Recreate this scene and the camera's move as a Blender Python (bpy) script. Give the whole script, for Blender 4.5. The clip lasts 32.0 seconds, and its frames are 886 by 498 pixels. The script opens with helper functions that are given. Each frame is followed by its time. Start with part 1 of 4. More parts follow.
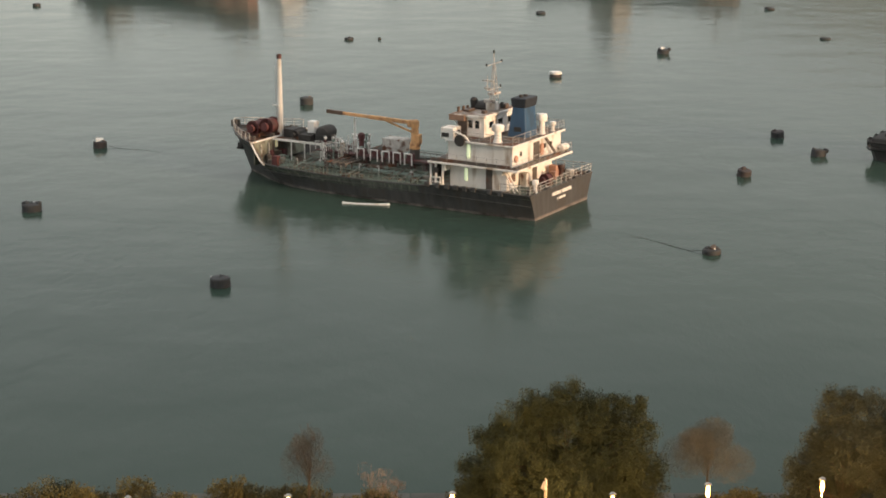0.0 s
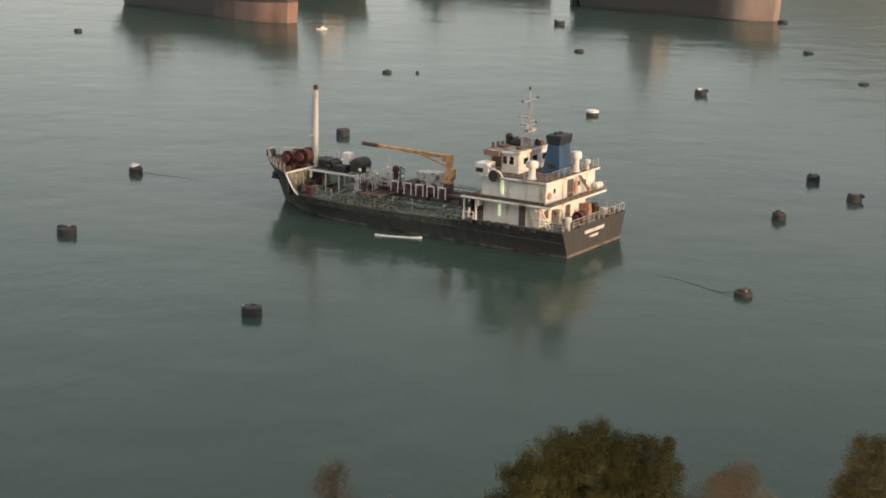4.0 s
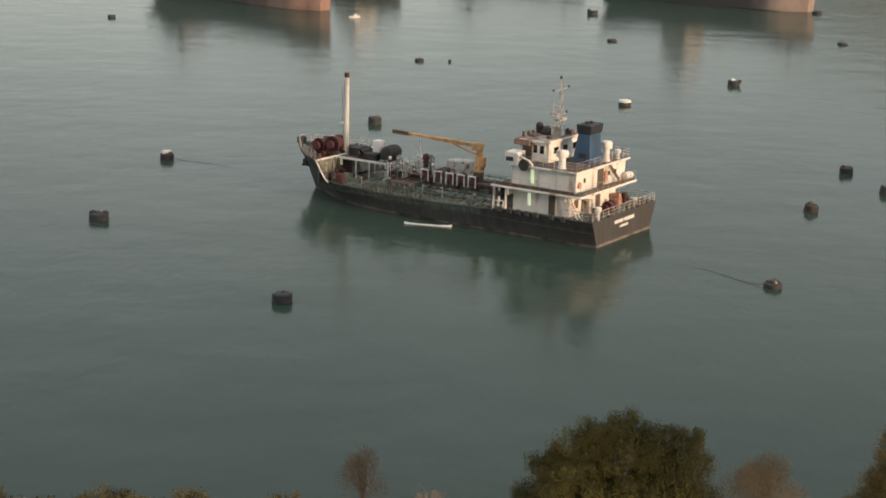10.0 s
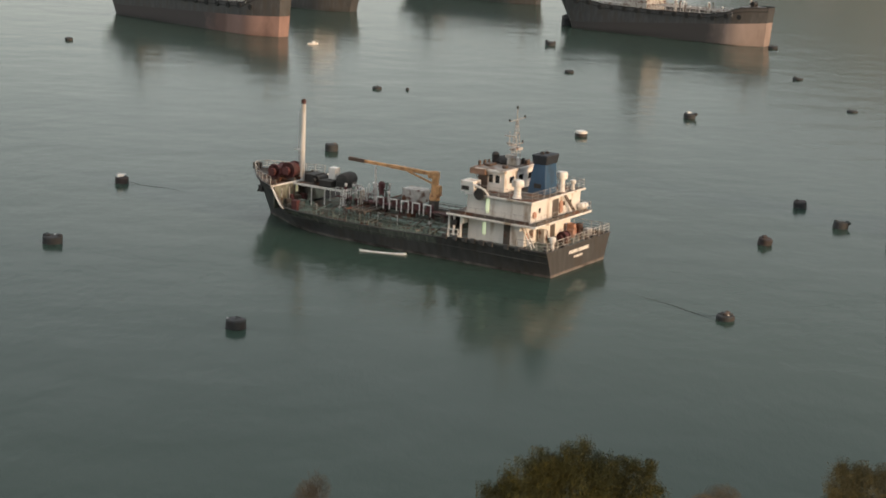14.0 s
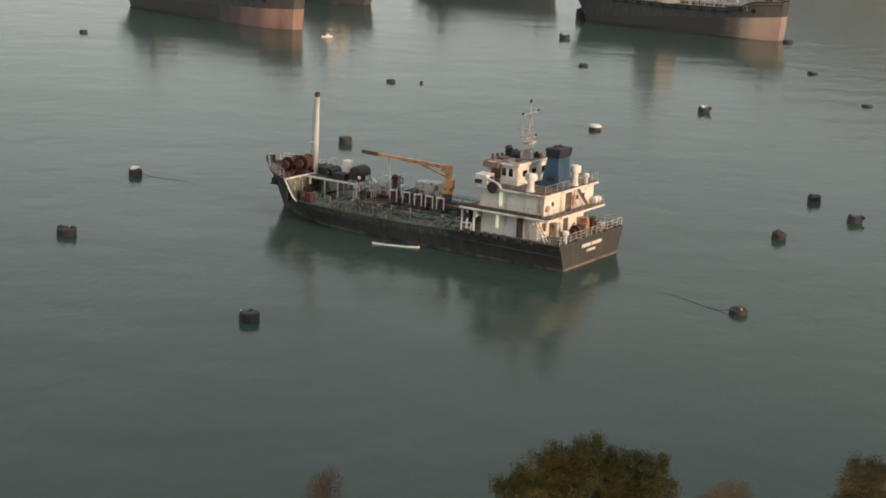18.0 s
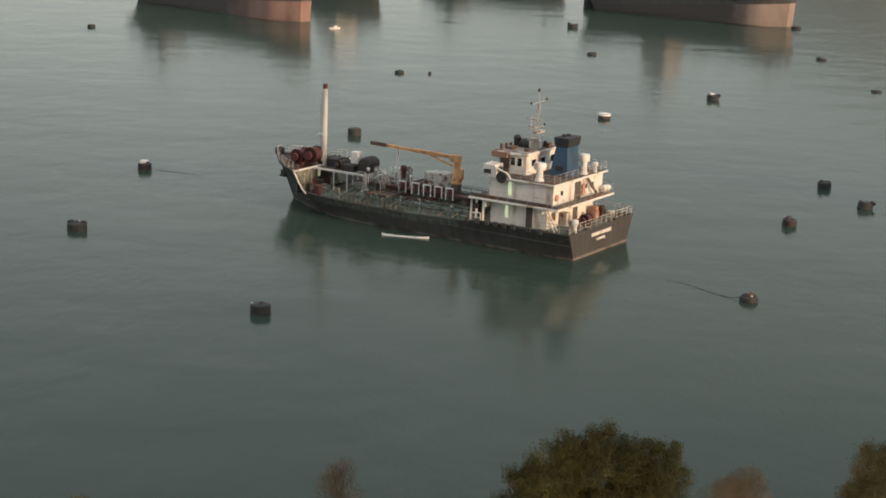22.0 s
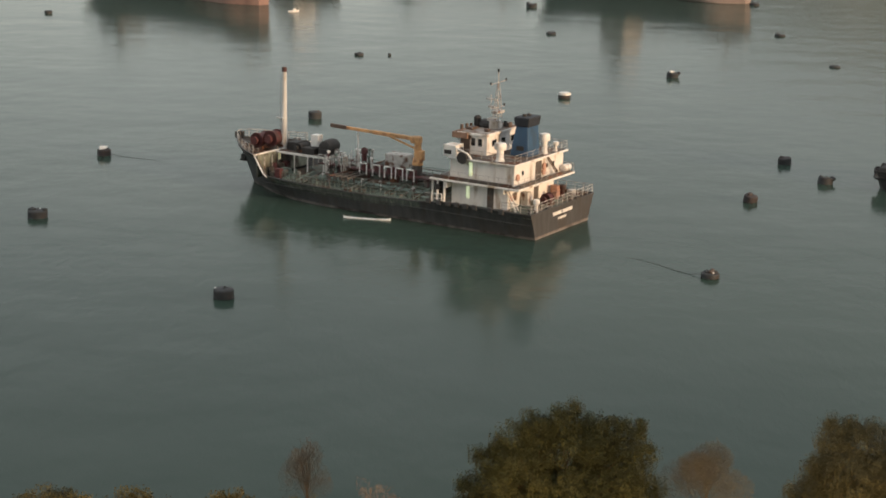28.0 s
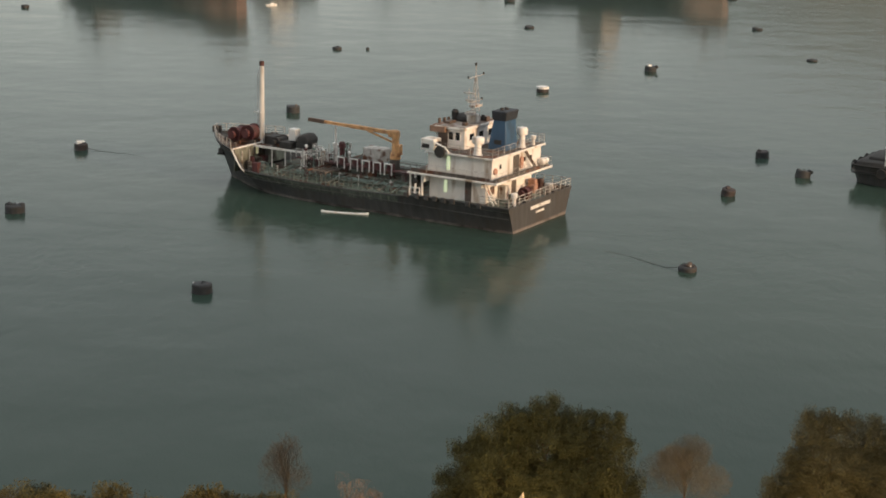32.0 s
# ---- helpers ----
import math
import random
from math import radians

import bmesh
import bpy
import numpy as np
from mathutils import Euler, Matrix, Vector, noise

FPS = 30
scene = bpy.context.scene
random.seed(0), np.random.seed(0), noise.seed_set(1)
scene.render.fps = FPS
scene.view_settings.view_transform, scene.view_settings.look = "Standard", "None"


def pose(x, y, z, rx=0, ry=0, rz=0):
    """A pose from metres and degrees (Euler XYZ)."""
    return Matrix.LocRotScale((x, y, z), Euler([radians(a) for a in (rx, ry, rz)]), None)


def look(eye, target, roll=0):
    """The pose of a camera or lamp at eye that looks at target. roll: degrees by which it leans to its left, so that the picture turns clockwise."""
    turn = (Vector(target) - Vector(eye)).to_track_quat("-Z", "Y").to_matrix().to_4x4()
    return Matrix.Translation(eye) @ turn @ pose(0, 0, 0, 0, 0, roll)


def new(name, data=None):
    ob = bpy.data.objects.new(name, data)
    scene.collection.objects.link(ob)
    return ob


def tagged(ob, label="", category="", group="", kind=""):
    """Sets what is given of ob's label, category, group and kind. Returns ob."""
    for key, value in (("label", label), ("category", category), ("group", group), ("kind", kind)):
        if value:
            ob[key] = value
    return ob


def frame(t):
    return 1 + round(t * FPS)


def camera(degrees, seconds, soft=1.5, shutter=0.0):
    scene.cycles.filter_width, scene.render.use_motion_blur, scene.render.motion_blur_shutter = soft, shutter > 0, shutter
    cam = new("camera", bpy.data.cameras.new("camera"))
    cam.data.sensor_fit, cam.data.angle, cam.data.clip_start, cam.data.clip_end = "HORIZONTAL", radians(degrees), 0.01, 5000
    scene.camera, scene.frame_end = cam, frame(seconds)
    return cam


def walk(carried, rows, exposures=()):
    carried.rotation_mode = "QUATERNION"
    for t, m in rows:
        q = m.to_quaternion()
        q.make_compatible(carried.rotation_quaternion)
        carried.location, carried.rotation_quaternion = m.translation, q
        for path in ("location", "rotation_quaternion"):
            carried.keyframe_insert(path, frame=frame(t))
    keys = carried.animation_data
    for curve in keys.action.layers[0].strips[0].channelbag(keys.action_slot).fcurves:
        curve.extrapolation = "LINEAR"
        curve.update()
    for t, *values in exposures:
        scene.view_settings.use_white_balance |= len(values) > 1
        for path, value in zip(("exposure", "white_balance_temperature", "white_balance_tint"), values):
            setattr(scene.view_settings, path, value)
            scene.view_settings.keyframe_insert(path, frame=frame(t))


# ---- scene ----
# Camera: hand-held, high above the shore, long lens; it only turns.
EYE = (0.0, 0.0, 44.0)
cam = camera(28.0, 32.0, soft=1.8)
TURNS = [
    (0.0, 75.600, -0.000, 0.000),
    (0.5, 75.719, -0.697, 0.064),
    (1.0, 75.835, -0.915, 0.288),
    (1.5, 76.091, -0.985, 1.009),
    (2.0, 76.183, -0.731, 1.306),
    (2.5, 76.254, -0.787, 1.375),
    (3.0, 76.515, -1.079, 1.403),
    (3.5, 76.776, -1.300, 1.302),
    (5.5, 76.021, -1.258, 1.836),
    (6.0, 75.862, -1.224, 1.813),
    (6.5, 75.842, -1.229, 1.778),
    (7.0, 75.792, -1.213, 1.768),
    (7.5, 75.794, -1.251, 1.818),
    (8.0, 75.808, -1.219, 1.798),
    (8.5, 75.825, -1.202, 1.686),
    (9.0, 75.747, -1.224, 1.665),
    (9.5, 75.822, -1.346, 2.051),
    (10.0, 76.307, -1.587, 2.485),
    (10.5, 76.793, -1.877, 2.213),
    (11.0, 77.163, -2.346, 1.824),
    (11.5, 77.259, -2.375, 1.630),
    (12.0, 76.963, -2.398, 1.682),
    (12.5, 76.842, -2.520, 1.706),
    (13.0, 77.035, -2.641, 1.571),
    (13.5, 77.175, -2.752, 1.405),
    (14.0, 77.265, -2.704, 1.262),
    (14.5, 77.289, -2.631, 1.169),
    (16.5, 76.957, -2.621, 1.162),
    (17.0, 76.901, -2.625, 1.389),
    (17.5, 76.951, -2.683, 1.594),
    (18.0, 77.028, -2.788, 1.727),
    (18.5, 77.033, -2.743, 1.672),
    (19.0, 77.017, -2.820, 1.643),
    (19.5, 76.971, -2.892, 1.716),
    (20.0, 77.020, -2.937, 1.748),
    (20.5, 77.063, -2.988, 1.833),
    (21.0, 76.949, -2.778, 1.805),
    (21.5, 76.769, -2.434, 1.718),
    (22.0, 76.714, -2.102, 1.906),
    (22.5, 76.383, -1.896, 2.071),
    (23.0, 76.173, -1.984, 2.029),
    (23.5, 76.264, -2.075, 1.975),
    (24.0, 76.248, -1.809, 1.691),
    (24.5, 76.151, -1.703, 1.448),
    (26.5, 76.057, -1.661, 1.116),
    (27.0, 76.107, -1.638, 0.963),
    (27.5, 76.060, -1.690, 0.834),
    (28.0, 76.159, -1.468, 0.520),
    (28.5, 76.077, -1.410, 0.247),
    (29.0, 76.017, -1.431, 0.054),
    (29.5, 76.045, -1.435, 0.032),
    (30.0, 76.010, -1.491, -0.002),
    (30.5, 75.973, -1.529, 0.011),
    (31.0, 75.966, -1.450, -0.039),
    (31.5, 75.983, -1.496, -0.119),
    (32.0, 75.985, -1.515, -0.180),
]
walk(cam, [(t, pose(*EYE, rx, ry, rz)) for t, rx, ry, rz in TURNS], exposures=[(0.0, 0.36, 7150, 8), (1.5, 0.26, 6950, 7), (9.0, 0.21, 6950, 7), (14.0, 0.12, 6850, 7), (20.0, 0.07, 6850, 7), (24.0, 0.10, 6950, 7), (32.0, 0.11, 6950, 7)])

# ---- sky and light: hazy evening, warm low glow from the ships' sterns ----
HAZE = (5.65, 5.75, 6.02)  # even glow of the haze, added to the clear sky
world = bpy.data.worlds.new("evening_sky")
scene.world = world
world.use_nodes = True
wn, wl = world.node_tree.nodes, world.node_tree.links
sky = wn.new("ShaderNodeTexSky")
sky.sky_type, sky.sun_disc = "NISHITA", False
sky.sun_elevation, sky.sun_rotation = radians(11), radians(125)
sky.air_density, sky.dust_density, sky.ozone_density = 1.0, 0.4, 1.0
haze = wn.new("ShaderNodeHueSaturation")
haze.inputs["Saturation"].default_value = 0.7
haze.inputs["Value"].default_value = 0.5
wl.new(sky.outputs[0], haze.inputs["Color"])
# soft, broad unevenness of the haze
way, cloud, depth, glow, veil = (wn.new("ShaderNode" + k) for k in ("TexCoord", "TexNoise", "MapRange", "VectorMath", "VectorMath"))
cloud.inputs["Scale"].default_value, cloud.inputs["Detail"].default_value = 4.0, 3
depth.inputs[1].default_value, depth.inputs[2].default_value, depth.inputs[3].default_value, depth.inputs[4].default_value = 0.3, 0.7, 0.84, 1.16
glow.operation, glow.inputs[0].default_value, veil.operation = "SCALE", HAZE, "ADD"
wl.new(way.outputs["Generated"], cloud.inputs[0])
wl.new(cloud.outputs[0], depth.inputs[0])
wl.new(depth.outputs[0], glow.inputs["Scale"])
wl.new(haze.outputs[0], veil.inputs[0])
wl.new(glow.outputs[0], veil.inputs[1])
wl.new(veil.outputs[0], wn["Background"].inputs[0])
wn["Background"].inputs[1].default_value = 0.1

sun = new("low_sun", bpy.data.lights.new("low_sun", "SUN"))
sun.data.energy, sun.data.angle, sun.data.color = 3.3, radians(8), (1.0, 0.68, 0.44)
sun.matrix_world = look((81.9, -57.4, 19.4), (0, 0, 0))


# ---- materials ----
def mat(name, colour, rough=0.6, metal=0.0, vary=0.25, scale=1.5, stain=None, stain_amount=0.0, stain_scale=0.6,
        streak=1.0, bump=0.1, bump_scale=30.0, islands=False, emit=0.0):
    """Paint, metal, wood or cloth with grain at two scales, stains and fine relief."""
    m = bpy.data.materials.new(name)
    m.use_nodes = True
    n, l = m.node_tree.nodes, m.node_tree.links
    b = n["Principled BSDF"]
    b.inputs["Roughness"].default_value, b.inputs["Metallic"].default_value = rough, metal
    tc, mp = n.new("ShaderNodeTexCoord"), n.new("ShaderNodeMapping")
    mp.inputs["Scale"].default_value = (1, 1, streak)
    l.new(tc.outputs["Object"], mp.inputs[0])
    big, fine = n.new("ShaderNodeTexNoise"), n.new("ShaderNodeTexNoise")
    big.inputs["Scale"].default_value, big.inputs["Detail"].default_value = scale, 5
    fine.inputs["Scale"].default_value, fine.inputs["Detail"].default_value = bump_scale, 3
    l.new(mp.outputs[0], big.inputs[0]), l.new(tc.outputs["Object"], fine.inputs[0])
    tone = n.new("ShaderNodeMapRange")
    tone.inputs[1].default_value, tone.inputs[2].default_value = 0.3, 0.7
    tone.inputs[3].default_value, tone.inputs[4].default_value = 1 - vary, 1 + vary
    l.new(big.outputs[0], tone.inputs[0])
    mul = n.new("ShaderNodeVectorMath")
    mul.operation = "SCALE"
    mul.inputs[0].default_value = colour
    value = tone.outputs[0]
    if islands:
        geo, spread, prod = n.new("ShaderNodeNewGeometry"), n.new("ShaderNodeMapRange"), n.new("ShaderNodeMath")
        spread.inputs[3].default_value, spread.inputs[4].default_value = 0.85, 1.15
        prod.operation = "MULTIPLY"
        l.new(geo.outputs["Random Per Island"], spread.inputs[0])
        l.new(value, prod.inputs[0]), l.new(spread.outputs[0], prod.inputs[1])
        value = prod.outputs[0]
    l.new(value, mul.inputs["Scale"])
    out = mul.outputs[0]
    if stain:
        st, ramp, mix = n.new("ShaderNodeTexNoise"), n.new("ShaderNodeMapRange"), n.new("ShaderNodeMix")
        st.inputs["Scale"].default_value, st.inputs["Detail"].default_value = stain_scale, 8
        mp2 = n.new("ShaderNodeMapping")
        mp2.inputs["Scale"].default_value, mp2.inputs["Location"].default_value = (1, 1, streak), (7, 3, 5)
        l.new(tc.outputs["Object"], mp2.inputs[0]), l.new(mp2.outputs[0], st.inputs[0])
        ramp.inputs[1].default_value, ramp.inputs[2].default_value = 0.62 - 0.3 * stain_amount, 0.72 - 0.2 * stain_amount
        l.new(st.outputs[0], ramp.inputs[0])
        mix.data_type = "RGBA"
        l.new(ramp.outputs[0], mix.inputs["Factor"])
        l.new(out, mix.inputs["A"])
        mix.inputs["B"].default_value = (*stain, 1)
        out = mix.outputs["Result"]
    l.new(out, b.inputs["Base Color"])
    if bump:
        bp = n.new("ShaderNodeBump")
        bp.inputs["Strength"].default_value, bp.inputs["Distance"].default_value = bump, 0.03
        l.new(fine.outputs[0], bp.inputs["Height"]), l.new(bp.outputs[0], b.inputs["Normal"])
    if emit:
        b.inputs["Emission Color"].default_value, b.inputs["Emission Strength"].default_value = (*colour, 1), emit
    return m


RUST = (0.13, 0.055, 0.03)
HULL = mat("black_hull_paint", (0.068, 0.066, 0.066), 0.5, stain=(0.064, 0.056, 0.05), stain_amount=0.4, stain_scale=0.8, streak=0.25)
BOOT = mat("faded_boot_paint", (0.18, 0.156, 0.145), 0.8, stain=(0.05, 0.04, 0.035), stain_amount=0.6)
DECK = mat("green_deck_paint", (0.12, 0.145, 0.115), 0.8, vary=0.45, scale=0.8, stain=(0.1, 0.06, 0.04), stain_amount=0.5, stain_scale=0.7)
DARK = mat("dark_grimy_deck", (0.1, 0.088, 0.078), 0.85, stain=RUST, stain_amount=0.4)
WHITE = mat("white_ship_paint", (0.82, 0.79, 0.75), 0.5, vary=0.08, stain=(0.42, 0.33, 0.25), stain_amount=0.22, stain_scale=0.7, streak=0.3)
BOATW = mat("bluish_white_boat_paint", (0.74, 0.78, 0.82), 0.5, vary=0.1)
GREYW = mat("weathered_white_pipe_paint", (0.5, 0.48, 0.45), 0.6, stain=RUST, stain_amount=0.35, stain_scale=1.5)
GRIME = mat("grimy_brown_white_paint", (0.2, 0.18, 0.15), 0.7, vary=0.4, stain=(0.07, 0.05, 0.04), stain_amount=0.6, stain_scale=0.8, streak=0.4)
CHALKY = mat("chalky_weathered_white_paint", (0.55, 0.55, 0.54), 0.7, vary=0.15, stain=(0.34, 0.3, 0.26), stain_amount=0.3, stain_scale=1.0, streak=0.3)
MASTGREY = mat("weathered_grey_mast_paint", (0.46, 0.44, 0.42), 0.6, stain=RUST, stain_amount=0.3, stain_scale=2)
SALMON = mat("faded_salmon_life_ring", (0.48, 0.27, 0.2), 0.7, vary=0.15)
STRAKE = mat("streaked_green_black_paint", (0.085, 0.096, 0.08), 0.75, vary=0.4, scale=1.2, stain=(0.16, 0.175, 0.135), stain_amount=0.3, stain_scale=2.6, streak=0.15)
BULKGREEN = mat("grimy_pale_green_paint", (0.24, 0.25, 0.2), 0.7, vary=0.35, stain=(0.09, 0.075, 0.055), stain_amount=0.5, stain_scale=1.1, streak=0.5)
PALE = mat("pale_green_rail_paint", (0.17, 0.22, 0.19), 0.65, stain=(0.08, 0.075, 0.06), stain_amount=0.35, stain_scale=2)
BLUE = mat("blue_funnel_paint", (0.034, 0.088, 0.165), 0.5, vary=0.12, stain=(0.03, 0.05, 0.08), stain_amount=0.25, streak=0.3)
SOOT = mat("sooty_black", (0.04, 0.037, 0.035), 0.75)
FUNTOP = mat("blue_black_funnel_top", (0.024, 0.029, 0.038), 0.7)
ORANGE = mat("orange_crane_paint", (0.64, 0.35, 0.16), 0.6, stain=(0.3, 0.12, 0.05), stain_amount=0.25, stain_scale=1.5)
REDP = mat("dull_red_winch_paint", (0.1, 0.032, 0.032), 0.65, stain=(0.05, 0.025, 0.02), stain_amount=0.3)
WOOD = mat("brown_weathered_roof", (0.24, 0.145, 0.1), 0.6, stain=(0.15, 0.08, 0.05), stain_amount=0.3)
ROOFGREY = mat("blotched_grey_roof_paint", (0.3, 0.28, 0.26), 0.75, vary=0.4, scale=0.9, stain=(0.16, 0.1, 0.075), stain_amount=0.5, stain_scale=0.9)
BROWN = mat("dark_brown_door", (0.1, 0.068, 0.052), 0.6)
GLASS = mat("dark_wheelhouse_glass", (0.01, 0.012, 0.014), 0.08, vary=0.05, bump=0)
BLACK = mat("black_rubber", (0.025, 0.024, 0.023), 0.8)
LIT = mat("fluorescent_light", (0.85, 1.0, 0.66), 0.4, vary=0.0, bump=0, emit=0.4)
LITW = mat("warm_lit_window", (1.0, 0.92, 0.6), 0.4, vary=0.0, bump=0, emit=0.2)


def antifouling(name, clean, darkened, edge):
    """Faded bottom paint with sun and shade put in: pale at the bow, darker with weed and rust aft, past a ragged edge.
    """
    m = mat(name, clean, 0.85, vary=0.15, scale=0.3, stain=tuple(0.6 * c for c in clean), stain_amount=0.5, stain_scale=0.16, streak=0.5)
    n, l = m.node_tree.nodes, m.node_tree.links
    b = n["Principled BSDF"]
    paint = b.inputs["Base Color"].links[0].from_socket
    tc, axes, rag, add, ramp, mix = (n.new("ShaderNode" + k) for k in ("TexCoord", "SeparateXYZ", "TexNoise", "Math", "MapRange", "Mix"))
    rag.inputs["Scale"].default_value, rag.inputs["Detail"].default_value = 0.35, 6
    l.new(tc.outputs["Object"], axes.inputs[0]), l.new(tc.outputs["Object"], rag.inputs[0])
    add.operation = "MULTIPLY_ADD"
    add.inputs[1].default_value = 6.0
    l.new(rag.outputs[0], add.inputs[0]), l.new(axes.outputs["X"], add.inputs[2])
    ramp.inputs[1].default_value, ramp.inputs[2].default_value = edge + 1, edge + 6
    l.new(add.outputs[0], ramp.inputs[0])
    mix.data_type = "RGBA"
    # aft colour also holds the shade of the flat side
    mix.inputs["A"].default_value = (*darkened, 1)
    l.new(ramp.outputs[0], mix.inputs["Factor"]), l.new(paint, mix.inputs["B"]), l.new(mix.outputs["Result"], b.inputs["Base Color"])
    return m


# sunlit bow and shaded side are painted into these colour pairs
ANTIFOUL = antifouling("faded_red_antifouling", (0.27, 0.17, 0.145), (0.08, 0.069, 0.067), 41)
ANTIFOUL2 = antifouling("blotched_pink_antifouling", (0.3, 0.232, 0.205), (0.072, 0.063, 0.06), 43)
BUOYD = mat("rusty_black_buoy_steel", (0.037, 0.04, 0.043), 0.75, stain=(0.042, 0.037, 0.036), stain_amount=0.35, stain_scale=2)
BUOYR = mat("rusty_red_buoy_steel", (0.05, 0.04, 0.04), 0.75, stain=(0.036, 0.032, 0.032), stain_amount=0.4, stain_scale=2)
BUOYW = mat("guano_white_buoy_top", (0.74, 0.75, 0.74), 0.8, stain=(0.2, 0.17, 0.14), stain_amount=0.4, stain_scale=2)
ROPE = mat("wet_brown_rope", (0.05, 0.042, 0.03), 0.9)
BARK = mat("grey_brown_bark", (0.11, 0.08, 0.055), 0.9, scale=4, bump=0.5)
LEAF = mat("dark_green_leaves", (0.05, 0.058, 0.023), 0.95, scale=0.5, vary=0.22, islands=True, bump=0)
LEAFO = mat("olive_leaves", (0.07, 0.074, 0.042), 0.95, scale=0.5, vary=0.22, islands=True, bump=0)
TWIG = mat("reddish_brown_twigs", (0.08, 0.07, 0.058), 0.9, islands=True, bump=0)
# paler copy of the twig colour, with warm lamp glow put in
TWIGGLOW = mat("pale_lamp_glow_twigs", (0.13, 0.118, 0.09), 0.9, islands=True, bump=0)
BLOSSOM = mat("pale_pink_blossom", (0.2, 0.165, 0.15), 0.7, vary=0.3, islands=True, bump=0)
HEDGE = mat("yellow_green_shrub_leaves", (0.12, 0.105, 0.04), 0.95, scale=0.4, vary=0.4, islands=True, bump=0)
GALV = mat("galvanised_steel", (0.35, 0.35, 0.34), 0.45, metal=0.6, vary=0.1)
LAMPGLOW = mat("sodium_lamp_glow", (1.0, 0.6, 0.2), 0.4, vary=0.0, bump=0, emit=1.6)
SOIL = mat("grass_and_soil", (0.06, 0.06, 0.03), 0.95, scale=0.2, vary=0.4, stain=(0.09, 0.07, 0.05), stain_amount=0.5, stain_scale=0.1)
STONE = mat("grey_seawall_stone", (0.085, 0.085, 0.075), 0.85, scale=0.8, bump=0.5, bump_scale=4)
# pale, with distance haze mixed into the colour
HILL = mat("hazy_hillside", (0.2, 0.2, 0.17), 0.95, scale=0.02, vary=0.3, stain=(0.3, 0.28, 0.25), stain_amount=0.4, stain_scale=0.03, bump=0)
ASPHALT = mat("asphalt", (0.05, 0.05, 0.05), 0.85, scale=0.5, bump_scale=60)


def water_material():
    m = bpy.data.materials.new("harbour_water")
    m.use_nodes = True
    n, l = m.node_tree.nodes, m.node_tree.links
    b = n["Principled BSDF"]
    b.inputs["Roughness"].default_value = 0.125
    b.inputs["Specular IOR Level"].default_value = 0.1
    b.inputs["IOR"].default_value = 1.333
    tc = n.new("ShaderNodeTexCoord")
    # silt and depth: slow green-grey change
    silt, tint = n.new("ShaderNodeTexNoise"), n.new("ShaderNodeMix")
    silt.inputs["Scale"].default_value, silt.inputs["Detail"].default_value = 0.012, 4
    l.new(tc.outputs["Object"], silt.inputs[0])
    tint.data_type = "RGBA"
    tint.inputs["A"].default_value, tint.inputs["B"].default_value = (0.036, 0.063, 0.051, 1), (0.042, 0.067, 0.053, 1)
    l.new(silt.outputs[0], tint.inputs["Factor"]), l.new(tint.outputs["Result"], b.inputs["Base Color"])
    # ripples: long crests across the view, fine chop on top
    total = None
    for sx, sy, scale, detail, height in ((1.5, 0.6, 0.9, 3, 0.02), (1.5, 0.7, 3.0, 3, 0.008), (1.6, 0.8, 7.0, 2, 0.004), (1.0, 0.7, 0.2, 2, 0.065), (0.8, 1.0, 0.06, 2, 0.14)):
        mp, t, k = n.new("ShaderNodeMapping"), n.new("ShaderNodeTexNoise"), n.new("ShaderNodeMath")
        mp.inputs["Scale"].default_value, mp.inputs["Rotation"].default_value = (sx, sy, 1), (0, 0, 0.06)
        t.inputs["Scale"].default_value, t.inputs["Detail"].default_value = scale, detail
        k.operation = "MULTIPLY"
        k.inputs[1].default_value = height
        l.new(tc.outputs["Object"], mp.inputs[0]), l.new(mp.outputs[0], t.inputs[0]), l.new(t.outputs[0], k.inputs[0])
        if total is None:
            total = k.outputs[0]
        else:
            add = n.new("ShaderNodeMath")
            l.new(total, add.inputs[0]), l.new(k.outputs[0], add.inputs[1])
            total = add.outputs[0]
    bp = n.new("ShaderNodeBump")
    bp.inputs["Strength"].default_value, bp.inputs["Distance"].default_value = 1.0, 1.0
    l.new(total, bp.inputs["Height"]), l.new(bp.outputs[0], b.inputs["Normal"])
    return m


WATER = water_material()


# ---- mesh helpers ----
def box(bm, x0, x1, y0, y1, z0, z1, bevel=0.0):
    r = bmesh.ops.create_cube(bm, size=1, matrix=Matrix.LocRotScale(((x0 + x1) / 2, (y0 + y1) / 2, (z0 + z1) / 2), None, (abs(x1 - x0), abs(y1 - y0), abs(z1 - z0))))
    if bevel:
        es = {e for v in r["verts"] for e in v.link_edges}
        bmesh.ops.bevel(bm, geom=list(es), offset=bevel, segments=2, affect="EDGES", profile=0.5)


def tube(bm, a, b, r, r2=None, seg=8):
    a, b = Vector(a), Vector(b)
    d = b - a
    m = Matrix.Translation((a + b) / 2) @ d.to_track_quat("Z", "Y").to_matrix().to_4x4()
    bmesh.ops.create_cone(bm, cap_ends=True, segments=seg, radius1=r, radius2=r if r2 is None else r2, depth=d.length, matrix=m)


